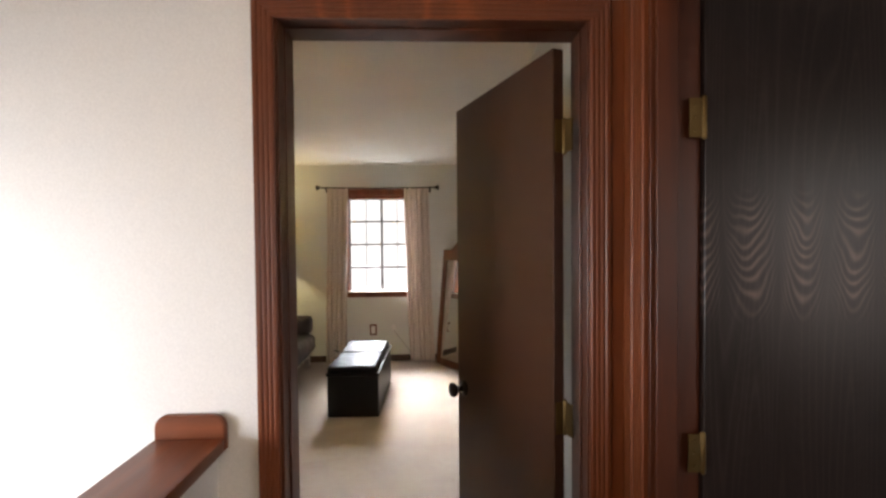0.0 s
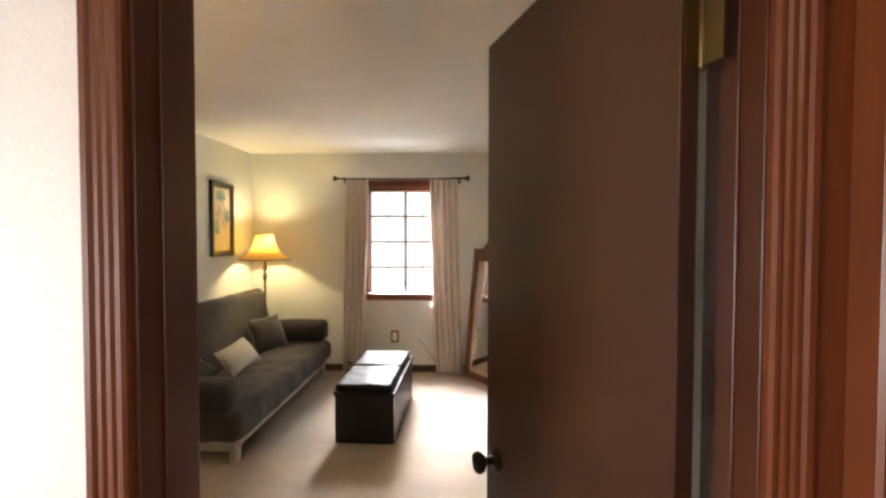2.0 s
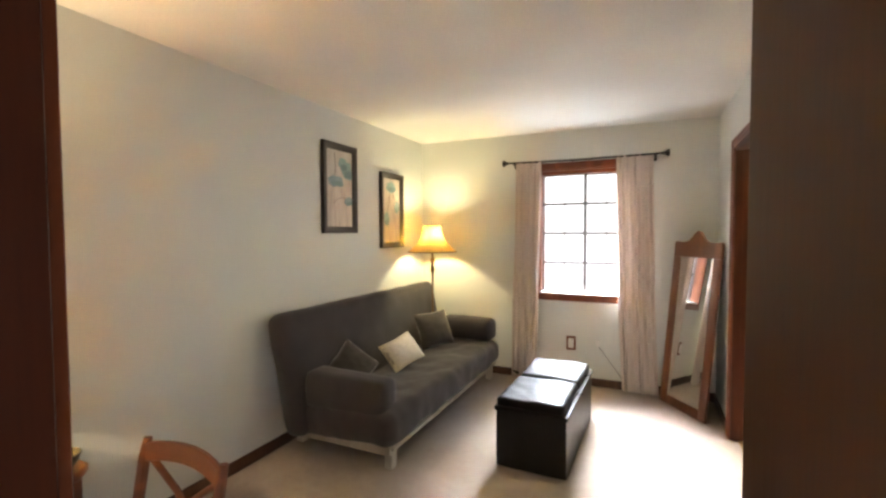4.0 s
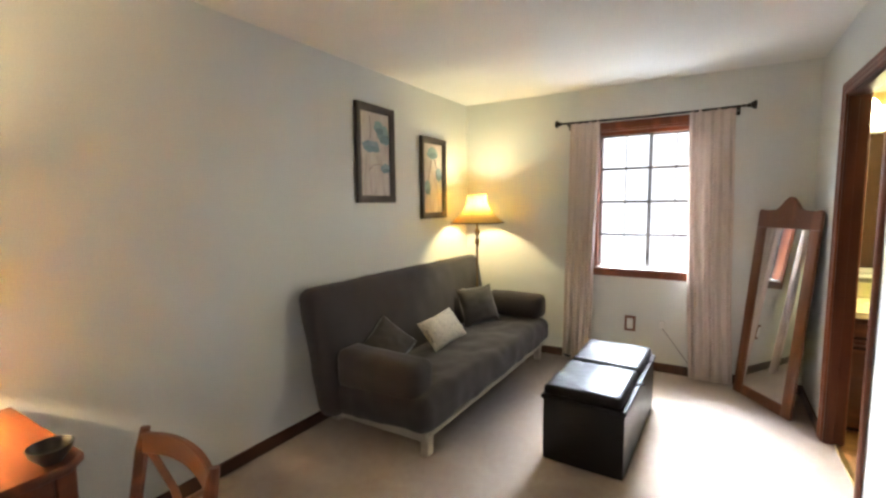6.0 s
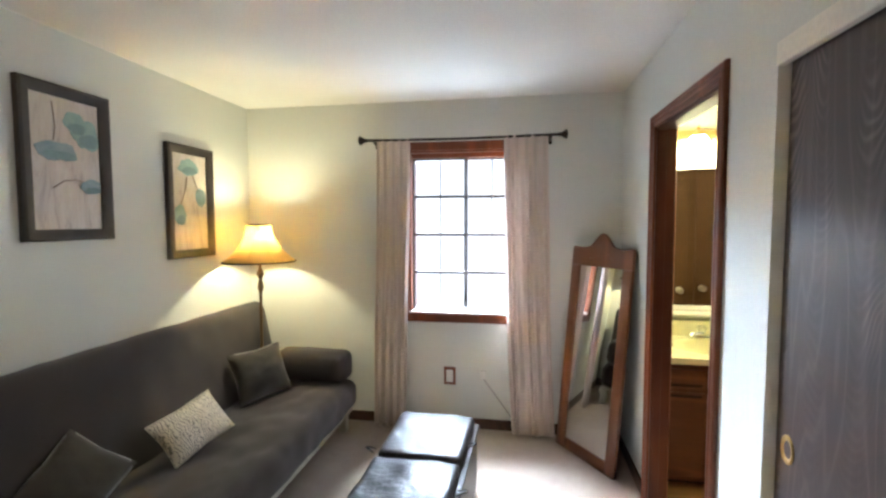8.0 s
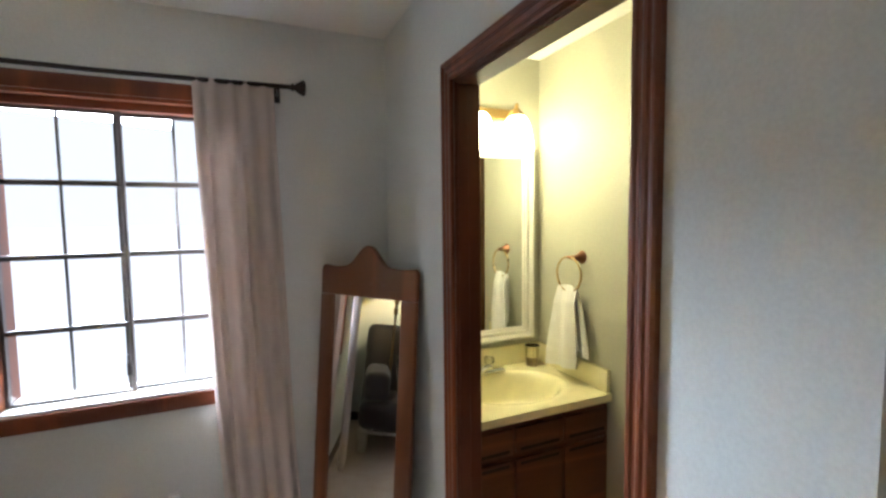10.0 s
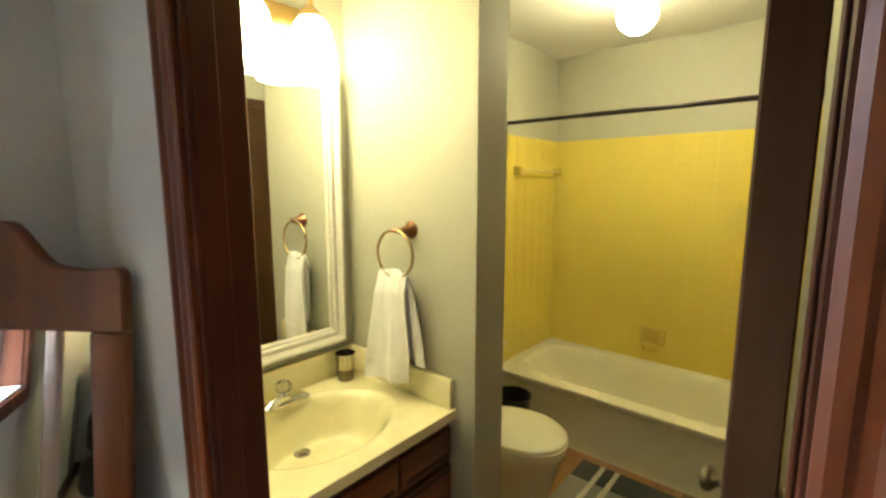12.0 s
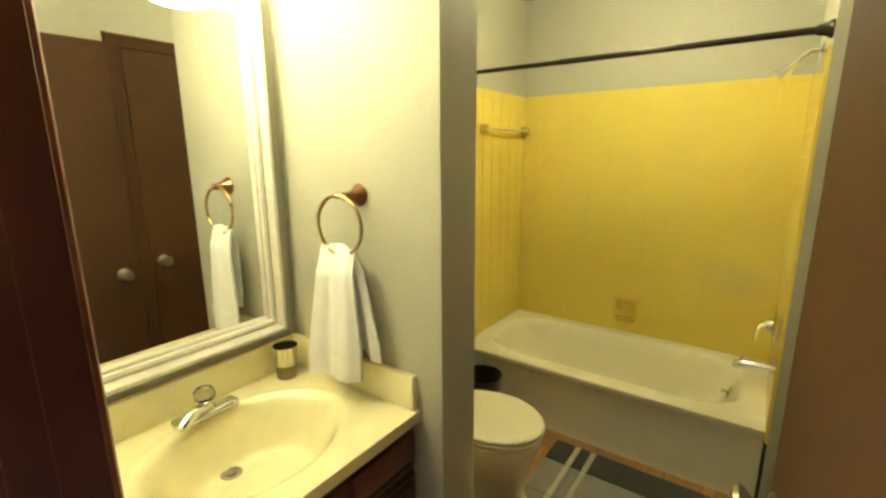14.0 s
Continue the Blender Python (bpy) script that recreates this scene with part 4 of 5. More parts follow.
def floor_lamp():
    l = thing("floor_lamp", pose(-2.215, 4.87, 0), "lit bronze floor lamp with a flared amber shade, in the corner", "lamp")
    bm = bmesh.new()
    lathe(bm, [(0.0, FZ), (0.135, FZ), (0.14, FZ + 0.008), (0.13, FZ + 0.018), (0.07, FZ + 0.03), (0.03, FZ + 0.045), (0.018, FZ + 0.075), (0.0, FZ + 0.08)], seg=32)
    part("base", bm, M_BLACKMETAL, l)
    bm = bmesh.new()
    lathe(bm, [(0.011, 0.05), (0.011, 0.62), (0.017, 0.635), (0.019, 0.66), (0.013, 0.68), (0.010, 0.70), (0.010, 1.06), (0.016, 1.075), (0.022, 1.10), (0.017, 1.13), (0.011, 1.15), (0.016, 1.17), (0.026, 1.185), (0.020, 1.21), (0.010, 1.225), (0.010, 1.30)], seg=18)
    part("pole", bm, shiny("antique_bronze_pole", (0.20, 0.13, 0.07), 0.35), l)
    bm = bmesh.new()
    shell(bm, bell(0.238, 1.278, 0.084, 1.528))
    bmesh.ops.solidify(bm, geom=bm.faces[:], thickness=0.002)
    shade = part("shade", bm, M_SHADE, l, "flared amber cloth lamp shade", angle=60)
    for r, z in ((0.238, 1.278), (0.084, 1.528)):
        bm = bmesh.new()
        tube(bm, [(r * math.cos(2 * math.pi * i / 40), r * math.sin(2 * math.pi * i / 40), z) for i in range(40)], 0.005, 8, True)
        part("shade_trim", bm, M_BLACKMETAL, shade, "dark piping on the shade's edge")
    for i in range(8):
        a = 2 * math.pi * i / 8 + 0.2
        bm = bmesh.new()
        tube(bm, [((r + 0.001) * math.cos(a), (r + 0.001) * math.sin(a), z) for r, z in bell(0.238, 1.278, 0.084, 1.528, 8)], 0.0028, 6)
        part("shade_seam", bm, M_SHADE, shade)
    bm = bmesh.new()
    lathe(bm, [(0.0, 1.520), (0.006, 1.522), (0.008, 1.530), (0.006, 1.536), (0.0, 1.538)], seg=12)
    for i in range(3):
        a = 2 * math.pi * i / 3
        tube(bm, [(0, 0, 1.527), (0.086 * math.cos(a), 0.086 * math.sin(a), 1.527)], 0.002, 6)
    part("finial", bm, M_BRASS, l)
    return l


floor_lamp()
point_lamp("floor_lamp_bulb", (-2.215, 4.87, 1.462), FLOOR_LAMP, (1.0, 0.88, 0.50), 0.035)


def curtain(x_top, x_bot, folds, seed, label, turn=1):
    """A hanging pleated panel of woven cloth."""
    r = random.Random(seed)
    ph = [r.uniform(-0.5, 0.5) for _ in range(folds + 2)]
    bm = bmesh.new()
    nu, nv, rows = folds * 10, 44, []
    for j in range(nv + 1):
        v = j / nv
        z = 2.124 - v * 2.051
        row = []
        for i in range(nu + 1):
            u = i / nu
            k = u * folds
            g = ph[int(k)] * (1 - k % 1) + ph[int(k) + 1] * (k % 1)
            a = x_top[0] + (x_top[1] - x_top[0]) * u
            b = x_bot[0] + (x_bot[1] - x_bot[0]) * u
            s = v ** 1.3
            x = a + (b - a) * s + 0.006 * math.sin(9 * v + 4 * g) * v
            amp = turn * (0.007 + 0.011 * min(1.0, v * 2.2)) * (1.0 + 0.9 * g)
            y = 5.128 + amp * math.sin(2 * math.pi * (k + 0.55 * g * (0.4 + 0.6 * v))) + 0.008 * math.sin(5 * v + 3 * g) * v
            row.append(Vector((x, y, z + (0.006 * math.sin(6 * u * folds) if j == nv else 0))))
        rows.append(row)
    cloth(bm, rows, 0.003)
    return tagged(part("curtain", bm, M_CURTAIN, angle=60), label, "curtain", "window curtains")


curtain((-1.455, -1.215), (-1.495, -1.265), 4, 3, "pinkish beige pleated curtain drawn to the lamp side")
curtain((-0.565, -0.275), (-0.505, -0.215), 5, 8, "pinkish beige pleated curtain drawn towards the leaning mirror", -1)

rod = thing("curtain_rod", pose(-0.868, 5.128, 2.120, 0, 0, 0), "dark bronze curtain rod above the window", "curtain rod")
bm = bmesh.new()
tube(bm, [(-0.655, 0, 0), (-0.3, 0, -0.005), (0.0, 0, -0.008), (0.3, 0, -0.005), (0.66, 0, 0)], 0.009, 12)
part("rod", bm, M_BLACKMETAL, rod)
for sx in (-1, 1):
    bm = bmesh.new()
    lathe(bm, [(0.0, 0.0), (0.013, 0.0), (0.016, 0.007), (0.011, 0.014), (0.019, 0.024), (0.030, 0.042), (0.032, 0.050), (0.026, 0.056), (0.0, 0.058)], seg=18, m=pose(0, 0, 0, 0, 90 * sx, 0))
    part("finial", bm, M_BLACKMETAL, rod, m=pose(0.66 * sx, 0, 0))
    bm = bmesh.new()
    tube(bm, [(0, 0.08, -0.02), (0, 0.04, -0.022), (0, 0.0, -0.012)], 0.006, 8)
    box(bm, -0.012, 0.012, 0.077, 0.081, -0.05, 0.02, bevel=0.002)
    part("bracket", bm, M_BLACKMETAL, rod, m=pose(0.61 * sx, 0, 0))


def cheval():
    """Tall framed mirror leaning into the corner."""
    w, h, f = 0.50, 1.340, 0.072
    c = thing("leaning_mirror", pose(-0.064, 4.872, FZ + 0.004) @ pose(0, 0, 0, 0, 0, -54.8) @ pose(0, 0, 0, -5.6, 0, 0), "tall honey wood framed mirror with carved crest, leaning in corner", "mirror")
    bm = bmesh.new()
    out = []
    for i in range(25):
        u = i / 24
        x = -w / 2 + 0.03 + (w - 0.06) * u
        d = abs(x) / 0.115
        out.append((x, h - 0.012 + (0.086 * (0.5 + 0.5 * math.cos(math.pi * min(1, d))) if d < 1 else -0.006 * math.sin(math.pi * (d - 1))) + 0.008))
    top = [(-w / 2, h - 0.02), (-w / 2 + 0.012, h - 0.004)] + out + [(w / 2 - 0.012, h - 0.004), (w / 2, h - 0.02)]
    prism(bm, [(-w / 2, 0, h - 0.130)] + [(x, 0, z) for x, z in top] + [(w / 2, 0, h - 0.130)], (0, 0.026, 0), 0.004)
    head = part("crest", bm, M_MIRRORWOOD, c)
    bm = bmesh.new()
    for sx in (-1, 1):
        prism(bm, [(sx * (0.018 + 0.011 * k), -0.002, h - 0.062 + 0.016 * math.sin(k * 0.62)) for k in range(0, 9)] + [(sx * (0.018 + 0.011 * k), -0.002, h - 0.078 + 0.010 * math.sin(k * 0.62)) for k in range(8, -1, -1)], (0, 0.004, 0))
    part("carving", bm, M_MIRRORWOOD, head, "shallow carved scroll")
    for sx in (-1, 1):
        a, b = sorted((sx * w / 2, sx * (w / 2 - f)))
        part("stile", new_box(a, b, 0, 0.026, 0.0, h - 0.130, bevel=0.006, seg=2), M_MIRRORWOOD, c)
    part("bottom_rail", new_box(-w / 2 + f, w / 2 - f, 0, 0.026, 0.0, 0.075, bevel=0.006, seg=2), M_MIRRORWOOD, c)
    part("mirror_glass", new_box(-w / 2 + f - 0.004, w / 2 - f + 0.004, 0.010, 0.015, 0.071, h - 0.126), M_MIRROR, c, "silvered mirror glass")
    part("backing", new_box(-w / 2 + 0.02, w / 2 - 0.02, 0.0265, 0.031, 0.02, h - 0.06), M_DARKGAP, c)
    return c


cheval()

outlet = thing("wall_outlet", pose(-0.948, YN, 0.433), "brown framed outlet cover with a white receptacle", "outlet")
part("cover_plate", new_box(-0.043, 0.043, -0.007, 0, -0.066, 0.066, bevel=0.003), M_TRIM, outlet)
part("receptacle", new_box(-0.024, 0.024, -0.012, -0.0065, -0.044, 0.044, bevel=0.006, seg=2), M_WHITEPLASTIC, outlet)
jack = thing("phone_jack", pose(-0.705, YN, 0.452), "small white wall jack with a grey cord", "jack")
part("jack_box", new_box(-0.02, 0.02, -0.022, 0, -0.03, 0.03, bevel=0.004), M_WHITEPLASTIC, jack)
bm = bmesh.new()
tube(bm, [(0.005, -0.02, -0.028), (0.03, -0.024, -0.06), (0.09, -0.022, -0.14), (0.17, -0.02, -0.25), (0.25, -0.02, -0.36), (0.28, -0.02, -0.39)], 0.004, 8)
part("cord", bm, surface("grey_cord", (0.34, 0.33, 0.32), (0.26, 0.25, 0.25), 9, 90, 0.5), jack)


def dining_chair(m):
    c = thing("dining_chair", m, "cherry wood dining chair with a crossed back, by the table", "chair")
    bm = bmesh.new()
    prism(bm, [(-0.21, -0.40, 0.43), (0.21, -0.40, 0.43), (0.19, 0.0, 0.43), (-0.19, 0.0, 0.43)], (0, 0, 0.03), 0.006)
    part("seat", bm, M_CHAIRWOOD, c)
    bm = bmesh.new()
    n = 12
    lo = [(-0.2 + 0.4 * i / n, 0.045 + 0.03 * (1 - (2 * i / n - 1) ** 2), 0.79 + 0.018 * (1 - (2 * i / n - 1) ** 2)) for i in range(n + 1)]
    rings = []
    for x, y, z in lo:
        rings.append([bm.verts.new((x, y - 0.012, z)), bm.verts.new((x, y + 0.012, z)), bm.verts.new((x, y + 0.016, z + 0.062)), bm.verts.new((x, y - 0.004, z + 0.066))])
    for a, b in zip(rings, rings[1:]):
        for k in range(4):
            bm.faces.new((a[k], a[(k + 1) % 4], b[(k + 1) % 4], b[k]))
    bm.faces.new(rings[0])
    bm.faces.new(list(reversed(rings[-1])))
    bmesh.ops.recalc_face_normals(bm, faces=bm.faces[:])
    bmesh.ops.bevel(bm, geom=bm.edges[:], offset=0.004, segments=1, affect="EDGES")
    part("crest_rail", bm, M_CHAIRWOOD, c)
    for sx in (-1, 1):
        bm = bmesh.new()
        tube(bm, [(sx * 0.185, 0.0, FZ), (sx * 0.187, -0.005, 0.44), (sx * 0.196, 0.02, 0.66), (sx * 0.2, 0.045, 0.80), (sx * 0.2, 0.058, 0.868)], [0.017, 0.019, 0.018, 0.018, 0.013], 10)
        part("back_post", bm, M_CHAIRWOOD, c)
        part("leg", new_box(sx * 0.185 - 0.017, sx * 0.185 + 0.017, -0.385, -0.351, FZ, 0.43, bevel=0.004), M_CHAIRWOOD, c)
        bm = bmesh.new()
        tube(bm, [(-sx * 0.185, 0.022, 0.52), (-sx * 0.07, 0.05, 0.615), (sx * 0.05, 0.062, 0.715), (sx * 0.17, 0.055, 0.80)], 0.011, 8)
        part("cross_slat", bm, M_CHAIRWOOD, c)
    part("back_rail", new_box(-0.18, 0.18, 0.0, 0.02, 0.50, 0.535, bevel=0.005), M_CHAIRWOOD, c)
    return c


dining_chair(pose(-1.588, 1.775, FZ * 0.075, 0, 0, -3) @ Matrix.Diagonal((0.93, 1, 0.925, 1)))


def table():
    t = thing("dining_table", pose(-2.16, 1.40, 0), "small cherry wood table with clipped corners against the wall", "table")
    a, b, k = 0.315, 0.335, 0.05
    bm = bmesh.new()
    prism(bm, [(-a, -b, 0.722), (a - k, -b, 0.722), (a, -b + k, 0.722), (a, b - k, 0.722), (a - k, b, 0.722), (-a, b, 0.722)], (0, 0, 0.028), 0.005)
    part("tabletop", bm, M_CHAIRWOOD, t)
    for y in (-b + 0.05, b - 0.05):
        part("apron", new_box(-a + 0.07, a - 0.08, y - 0.01, y + 0.01, 0.63, 0.722), M_CHAIRWOOD, t)
    for x in (-a + 0.05, a - 0.06):
        part("apron", new_box(x - 0.01, x + 0.01, -b + 0.07, b - 0.07, 0.63, 0.722), M_CHAIRWOOD, t)
        for y in (-b + 0.05, b - 0.05):
            part("leg", new_box(x - 0.025, x + 0.025, y - 0.025, y + 0.025, FZ, 0.722, bevel=0.005), M_CHAIRWOOD, t)


table()
bowl = thing("bowl", pose(-1.91, 1.665, 0.75), "small dark glossy bowl near the table's clipped corner", "bowl")
bm = bmesh.new()
shell(bm, [(0.0, 0.0), (0.026, 0.0), (0.030, 0.006), (0.046, 0.026), (0.054, 0.048), (0.051, 0.049), (0.042, 0.028), (0.024, 0.010), (0.0, 0.008)], seg=28)
part("bowl_body", bm, M_BLACKPLASTIC, bowl)
tl = thing("table_lamp", pose(-2.27, 1.27, 0.75), "lit small table lamp with an amber shade on the table", "lamp")
bm = bmesh.new()
lathe(bm, [(0.0, 0.0), (0.06, 0.0), (0.062, 0.01), (0.03, 0.02), (0.02, 0.05), (0.045, 0.10), (0.05, 0.14), (0.025, 0.19), (0.012, 0.22), (0.012, 0.30)], seg=20)
part("base", bm, M_BLACKMETAL, tl)
bm = bmesh.new()
shell(bm, bell(0.14, 0.24, 0.06, 0.42))
bmesh.ops.solidify(bm, geom=bm.faces[:], thickness=0.002)
part("shade", bm, M_SHADE, tl, angle=60)
point_lamp("table_lamp_bulb", (-2.27, 1.27, 1.09), TABLE_LAMP, (1.0, 0.76, 0.44), 0.03)

# unseen lamp added behind the camera to warm and brighten the landing
hl = thing("added_hall_light", pose(-0.35, -0.75, CEIL), "round lit ceiling light, added unseen over the landing", "lamp")
bm = bmesh.new()
lathe(bm, [(0.0, -0.012), (0.13, -0.012), (0.135, -0.004), (0.135, 0.0), (0.0, 0.0)], seg=28)
part("pan", bm, M_BRASS, hl)
bm = bmesh.new()
lathe(bm, [(0.0, -0.085), (0.05, -0.08), (0.09, -0.062), (0.115, -0.035), (0.12, -0.012), (0.0, -0.0125)], seg=28)
part("glass_bowl", bm, glow("lit_hall_glass", (1.0, 0.72, 0.42), HALL_GLOW), hl, "lit frosted glass bowl")


# ---- bathroom things ----
def basin_sheet(bm, x0, x1, y0, y1, top, depth, nx, ny):
    """A level sheet with a hollow; depth(x, y) gives how far it sinks."""
    g = [[bm.verts.new((x0 + (x1 - x0) * i / nx, y0 + (y1 - y0) * j / ny, top - depth(x0 + (x1 - x0) * i / nx, y0 + (y1 - y0) * j / ny))) for i in range(nx + 1)] for j in range(ny + 1)]
    for j in range(ny):
        for i in range(nx):
            bm.faces.new((g[j][i], g[j][i + 1], g[j + 1][i + 1], g[j + 1][i]))
    return g


def skirt(bm, g, low):
    """Closes a sheet down to the height low."""
    rim = g[0] + [r[-1] for r in g[1:]] + list(reversed(g[-1][:-1])) + [r[0] for r in reversed(g[1:-1])]
    lo = [bm.verts.new((v.co.x, v.co.y, low)) for v in rim]
    n = len(rim)
    for i in range(n):
        bm.faces.new((rim[(i + 1) % n], rim[i], lo[i], lo[(i + 1) % n]))


def ease(t):
    t = max(0.0, min(1.0, t))
    return t * t * (3 - 2 * t)


VF, VT = 4.632, 0.80                   # vanity top's front edge and height
van = thing("vanity_cabinet", pose(0.6775, 4.962, 0), "reddish brown wooden vanity cabinet with drawers and doors", "cabinet")
bm = bmesh.new()
box(bm, -0.371, 0.371, -0.28, 0.21, 0.10, 0.60)
box(bm, -0.371, 0.371, -0.30, -0.28, 0.10, VT - 0.036)
box(bm, -0.371, -0.353, -0.28, 0.21, 0.60, VT - 0.036)
box(bm, 0.353, 0.371, -0.28, 0.21, 0.60, VT - 0.036)
part("body", bm, M_VANITY, van)
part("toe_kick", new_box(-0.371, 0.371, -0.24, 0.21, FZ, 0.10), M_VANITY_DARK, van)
for a, b in ((-0.360, -0.128), (-0.116, 0.116), (0.128, 0.360)):
    dr = part("drawer_front", new_box(a, b, -0.318, -0.301, 0.628, 0.735, bevel=0.005, seg=2), M_VANITY, van)
    # flat dark strip on each front paints the shade of a finger groove
    part("groove_shade_strip", new_box(a + 0.02, b - 0.02, -0.3195, -0.3175, 0.640, 0.654), M_VANITY_DARK, dr)
    dd = part("cabinet_door", new_box(a, b, -0.318, -0.301, 0.13, 0.605, bevel=0.005, seg=2), M_VANITY, van)
    part("groove_shade_strip", new_box(a + 0.02, b - 0.02, -0.3195, -0.3175, 0.580, 0.594), M_VANITY_DARK, dd)

vtop = thing("countertop", pose(0, 0, 0), "cream cultured marble vanity top with an integral oval basin", "countertop")
CX, CY, RX, RY = 0.700, 4.895, 0.245, 0.190
DX, DY = 0.690, 4.995                # drain


def sink_depth(x, y):
    d = math.hypot((x - CX) / RX, (y - CY) / RY)
    drain_pull = math.hypot(x - DX, y - DY)
    return 0.130 * ease((1.03 - d) / 0.42) + 0.006 * ease(1 - drain_pull / 0.1) - 0.003 * ease(1 - abs(d - 1.08) / 0.08)


bm = bmesh.new()
g = basin_sheet(bm, XB + 0.001, XP - 0.001, VF, YV - 0.001, VT, sink_depth, 96, 76)
skirt(bm, g, VT - 0.034)
part("basin_top", bm, M_MARBLE, vtop, angle=50)
part("backsplash", new_box(XB + 0.001, XP - 0.0215, YV - 0.021, YV - 0.001, VT, VT + 0.103, bevel=0.004, seg=2), M_MARBLE, vtop)
part("side_splash", new_box(XP - 0.021, XP - 0.001, VF + 0.010, YV - 0.001, VT, VT + 0.103, bevel=0.004, seg=2), M_MARBLE, vtop)
bm = bmesh.new()
lathe(bm, [(0.0, 0.0), (0.026, 0.0), (0.028, 0.003), (0.022, 0.005), (0.020, 0.002), (0.014, 0.002), (0.014, 0.007), (0.0, 0.008)], (DX, DY, VT - sink_depth(DX, DY) - 0.001), 24)
part("drain", bm, M_NICKEL, vtop, "metal pop-up drain")

fau = thing("faucet", pose(0.690, 5.092, VT), "chrome single-handle faucet with a clear acrylic knob", "faucet")
part("base_plate", soft(0.085, 0.026, 0.012, 0.011, step=0.012, m=pose(0, 0, 0.012)), M_CHROME, fau, angle=60)
bm = bmesh.new()
tube(bm, [(0.012, 0.0, 0.014), (0.004, -0.004, 0.030), (-0.030, -0.016, 0.035), (-0.066, -0.032, 0.031), (-0.084, -0.040, 0.021)], [0.018, 0.018, 0.016, 0.016, 0.013], 16)
part("spout", bm, M_CHROME, fau)
bm = bmesh.new()
lathe(bm, [(0.0, 0.040), (0.016, 0.040), (0.016, 0.048), (0.0, 0.048)], seg=16)
part("stem", bm, M_CHROME, fau)
bm = bmesh.new()
lathe(bm, [(0.0, 0.048), (0.016, 0.048), (0.026, 0.056), (0.027, 0.074), (0.021, 0.083), (0.008, 0.086), (0.0, 0.086)], seg=10)
part("acrylic_knob", bm, M_ACRYLIC, fau, "faceted clear acrylic knob", angle=20)

cup = thing("tumbler", pose(0.957, 5.105, VT), "silver and dark banded metal tumbler on the vanity", "cup")
bm = bmesh.new()
lathe(bm, [(0.0, 0.0), (0.029, 0.0), (0.031, 0.004), (0.0345, 0.046), (0.0, 0.046)], seg=28)
part("lower_band", bm, surface("dark_bronze_band", (0.20, 0.15, 0.09), (0.27, 0.21, 0.13), 8, 90, 0.35, 0.05, 0.05, 0.001, 0.7), cup)
bm = bmesh.new()
shell(bm, [(0.0345, 0.046), (0.0385, 0.104), (0.0395, 0.107), (0.037, 0.106), (0.033, 0.05), (0.0, 0.05)], seg=28)
part("upper_band", bm, shiny("pewter", (0.62, 0.58, 0.48), 0.18), cup)

# framed wall mirror over the vanity
wm = thing("wall_mirror", pose(0.650, YV, 1.44), "cream framed wall mirror above the vanity", "mirror")
w, h = 0.56, 0.89
bm = bmesh.new()
mitred(bm, (-w / 2 - 0.01, 0, -h / 2 - 0.0), (1, 0, 0), (0, 0, 1), (0, -1, 0), w + 0.02, h, [(d * 0.80, t) for d, t in ((-0.006, 0), (-0.006, 0.010), (0.004, 0.016), (0.014, 0.016), (0.018, 0.022), (0.030, 0.024), (0.040, 0.020), (0.060, 0.034), (0.072, 0.034), (0.080, 0.022), (0.080, 0))], True)
part("frame", bm, M_WHITEPAINT, wm, "stepped cream painted frame", angle=25)
part("mirror_glass", new_box(-w / 2 - 0.012, w / 2 + 0.012, -0.010, -0.005, -h / 2 - 0.002, h / 2 + 0.002), M_MIRROR, wm, "silvered mirror glass")

vl = thing("vanity_light", pose(0.625, YV, 2.075), "brass vanity light bar with lit bell glass shades", "lamp")
part("back_plate", soft(0.30, 0.012, 0.05, 0.011, step=0.03, m=pose(0, -0.013, 0.0)), M_BRASS, vl, angle=60)
for x in (-0.215, 0.0, 0.215):
    bm = bmesh.new()
    tube(bm, [(x, -0.02, 0.0), (x, -0.06, 0.03), (x, -0.095, 0.035), (x, -0.108, 0.015), (x, -0.108, -0.005)], 0.008, 10)
    lathe(bm, [(0.0, 0.062), (0.006, 0.058), (0.010, 0.048), (0.007, 0.038), (0.012, 0.030), (0.024, 0.018), (0.036, 0.006), (0.040, -0.004), (0.0, -0.004)], (x, -0.108, 0.0), 18)
    part("lamp_holder", bm, M_BRASS, vl)
    bm = bmesh.new()
    lathe(bm, [(0.0, -0.010), (0.040, -0.006), (0.058, -0.030), (0.068, -0.07), (0.076, -0.12), (0.083, -0.165), (0.080, -0.168), (0.0, -0.150)], (x, -0.108, 0.0), 24)
    part("glass_shade", bm, M_BULB, vl, "lit frosted bell glass shade", angle=60)

# towel ring and hand towel
RY0, RZ0 = 4.834, 1.388
tr = thing("towel_ring", pose(XP, RY0, RZ0), "aged copper bronze towel ring on the partition wall", "towel ring")
bm = bmesh.new()
lathe(bm, [(0.0, 0.0), (0.030, 0.0), (0.032, 0.004), (0.028, 0.010), (0.020, 0.020), (0.013, 0.034), (0.011, 0.050), (0.012, 0.058), (0.0, 0.060)], seg=24, m=pose(0, 0, 0, 0, -90, 0))
part("rosette", bm, M_BRONZE, tr)
bm = bmesh.new()
tube(bm, [(-0.050, 0, 0.0), (-0.060, 0.012, 0.0), (-0.062, 0.030, 0.001)], 0.0075, 10)
part("post", bm, M_BRONZE, tr)
bm = bmesh.new()
tube(bm, [(-0.060, 0.024 + 0.086 * math.sin(2 * math.pi * i / 48), -0.080 + 0.082 * math.cos(2 * math.pi * i / 48)) for i in range(48)], 0.0052, 10, True)
part("ring", bm, shiny("antique_brass_ring", (0.42, 0.29, 0.13), 0.28), tr)


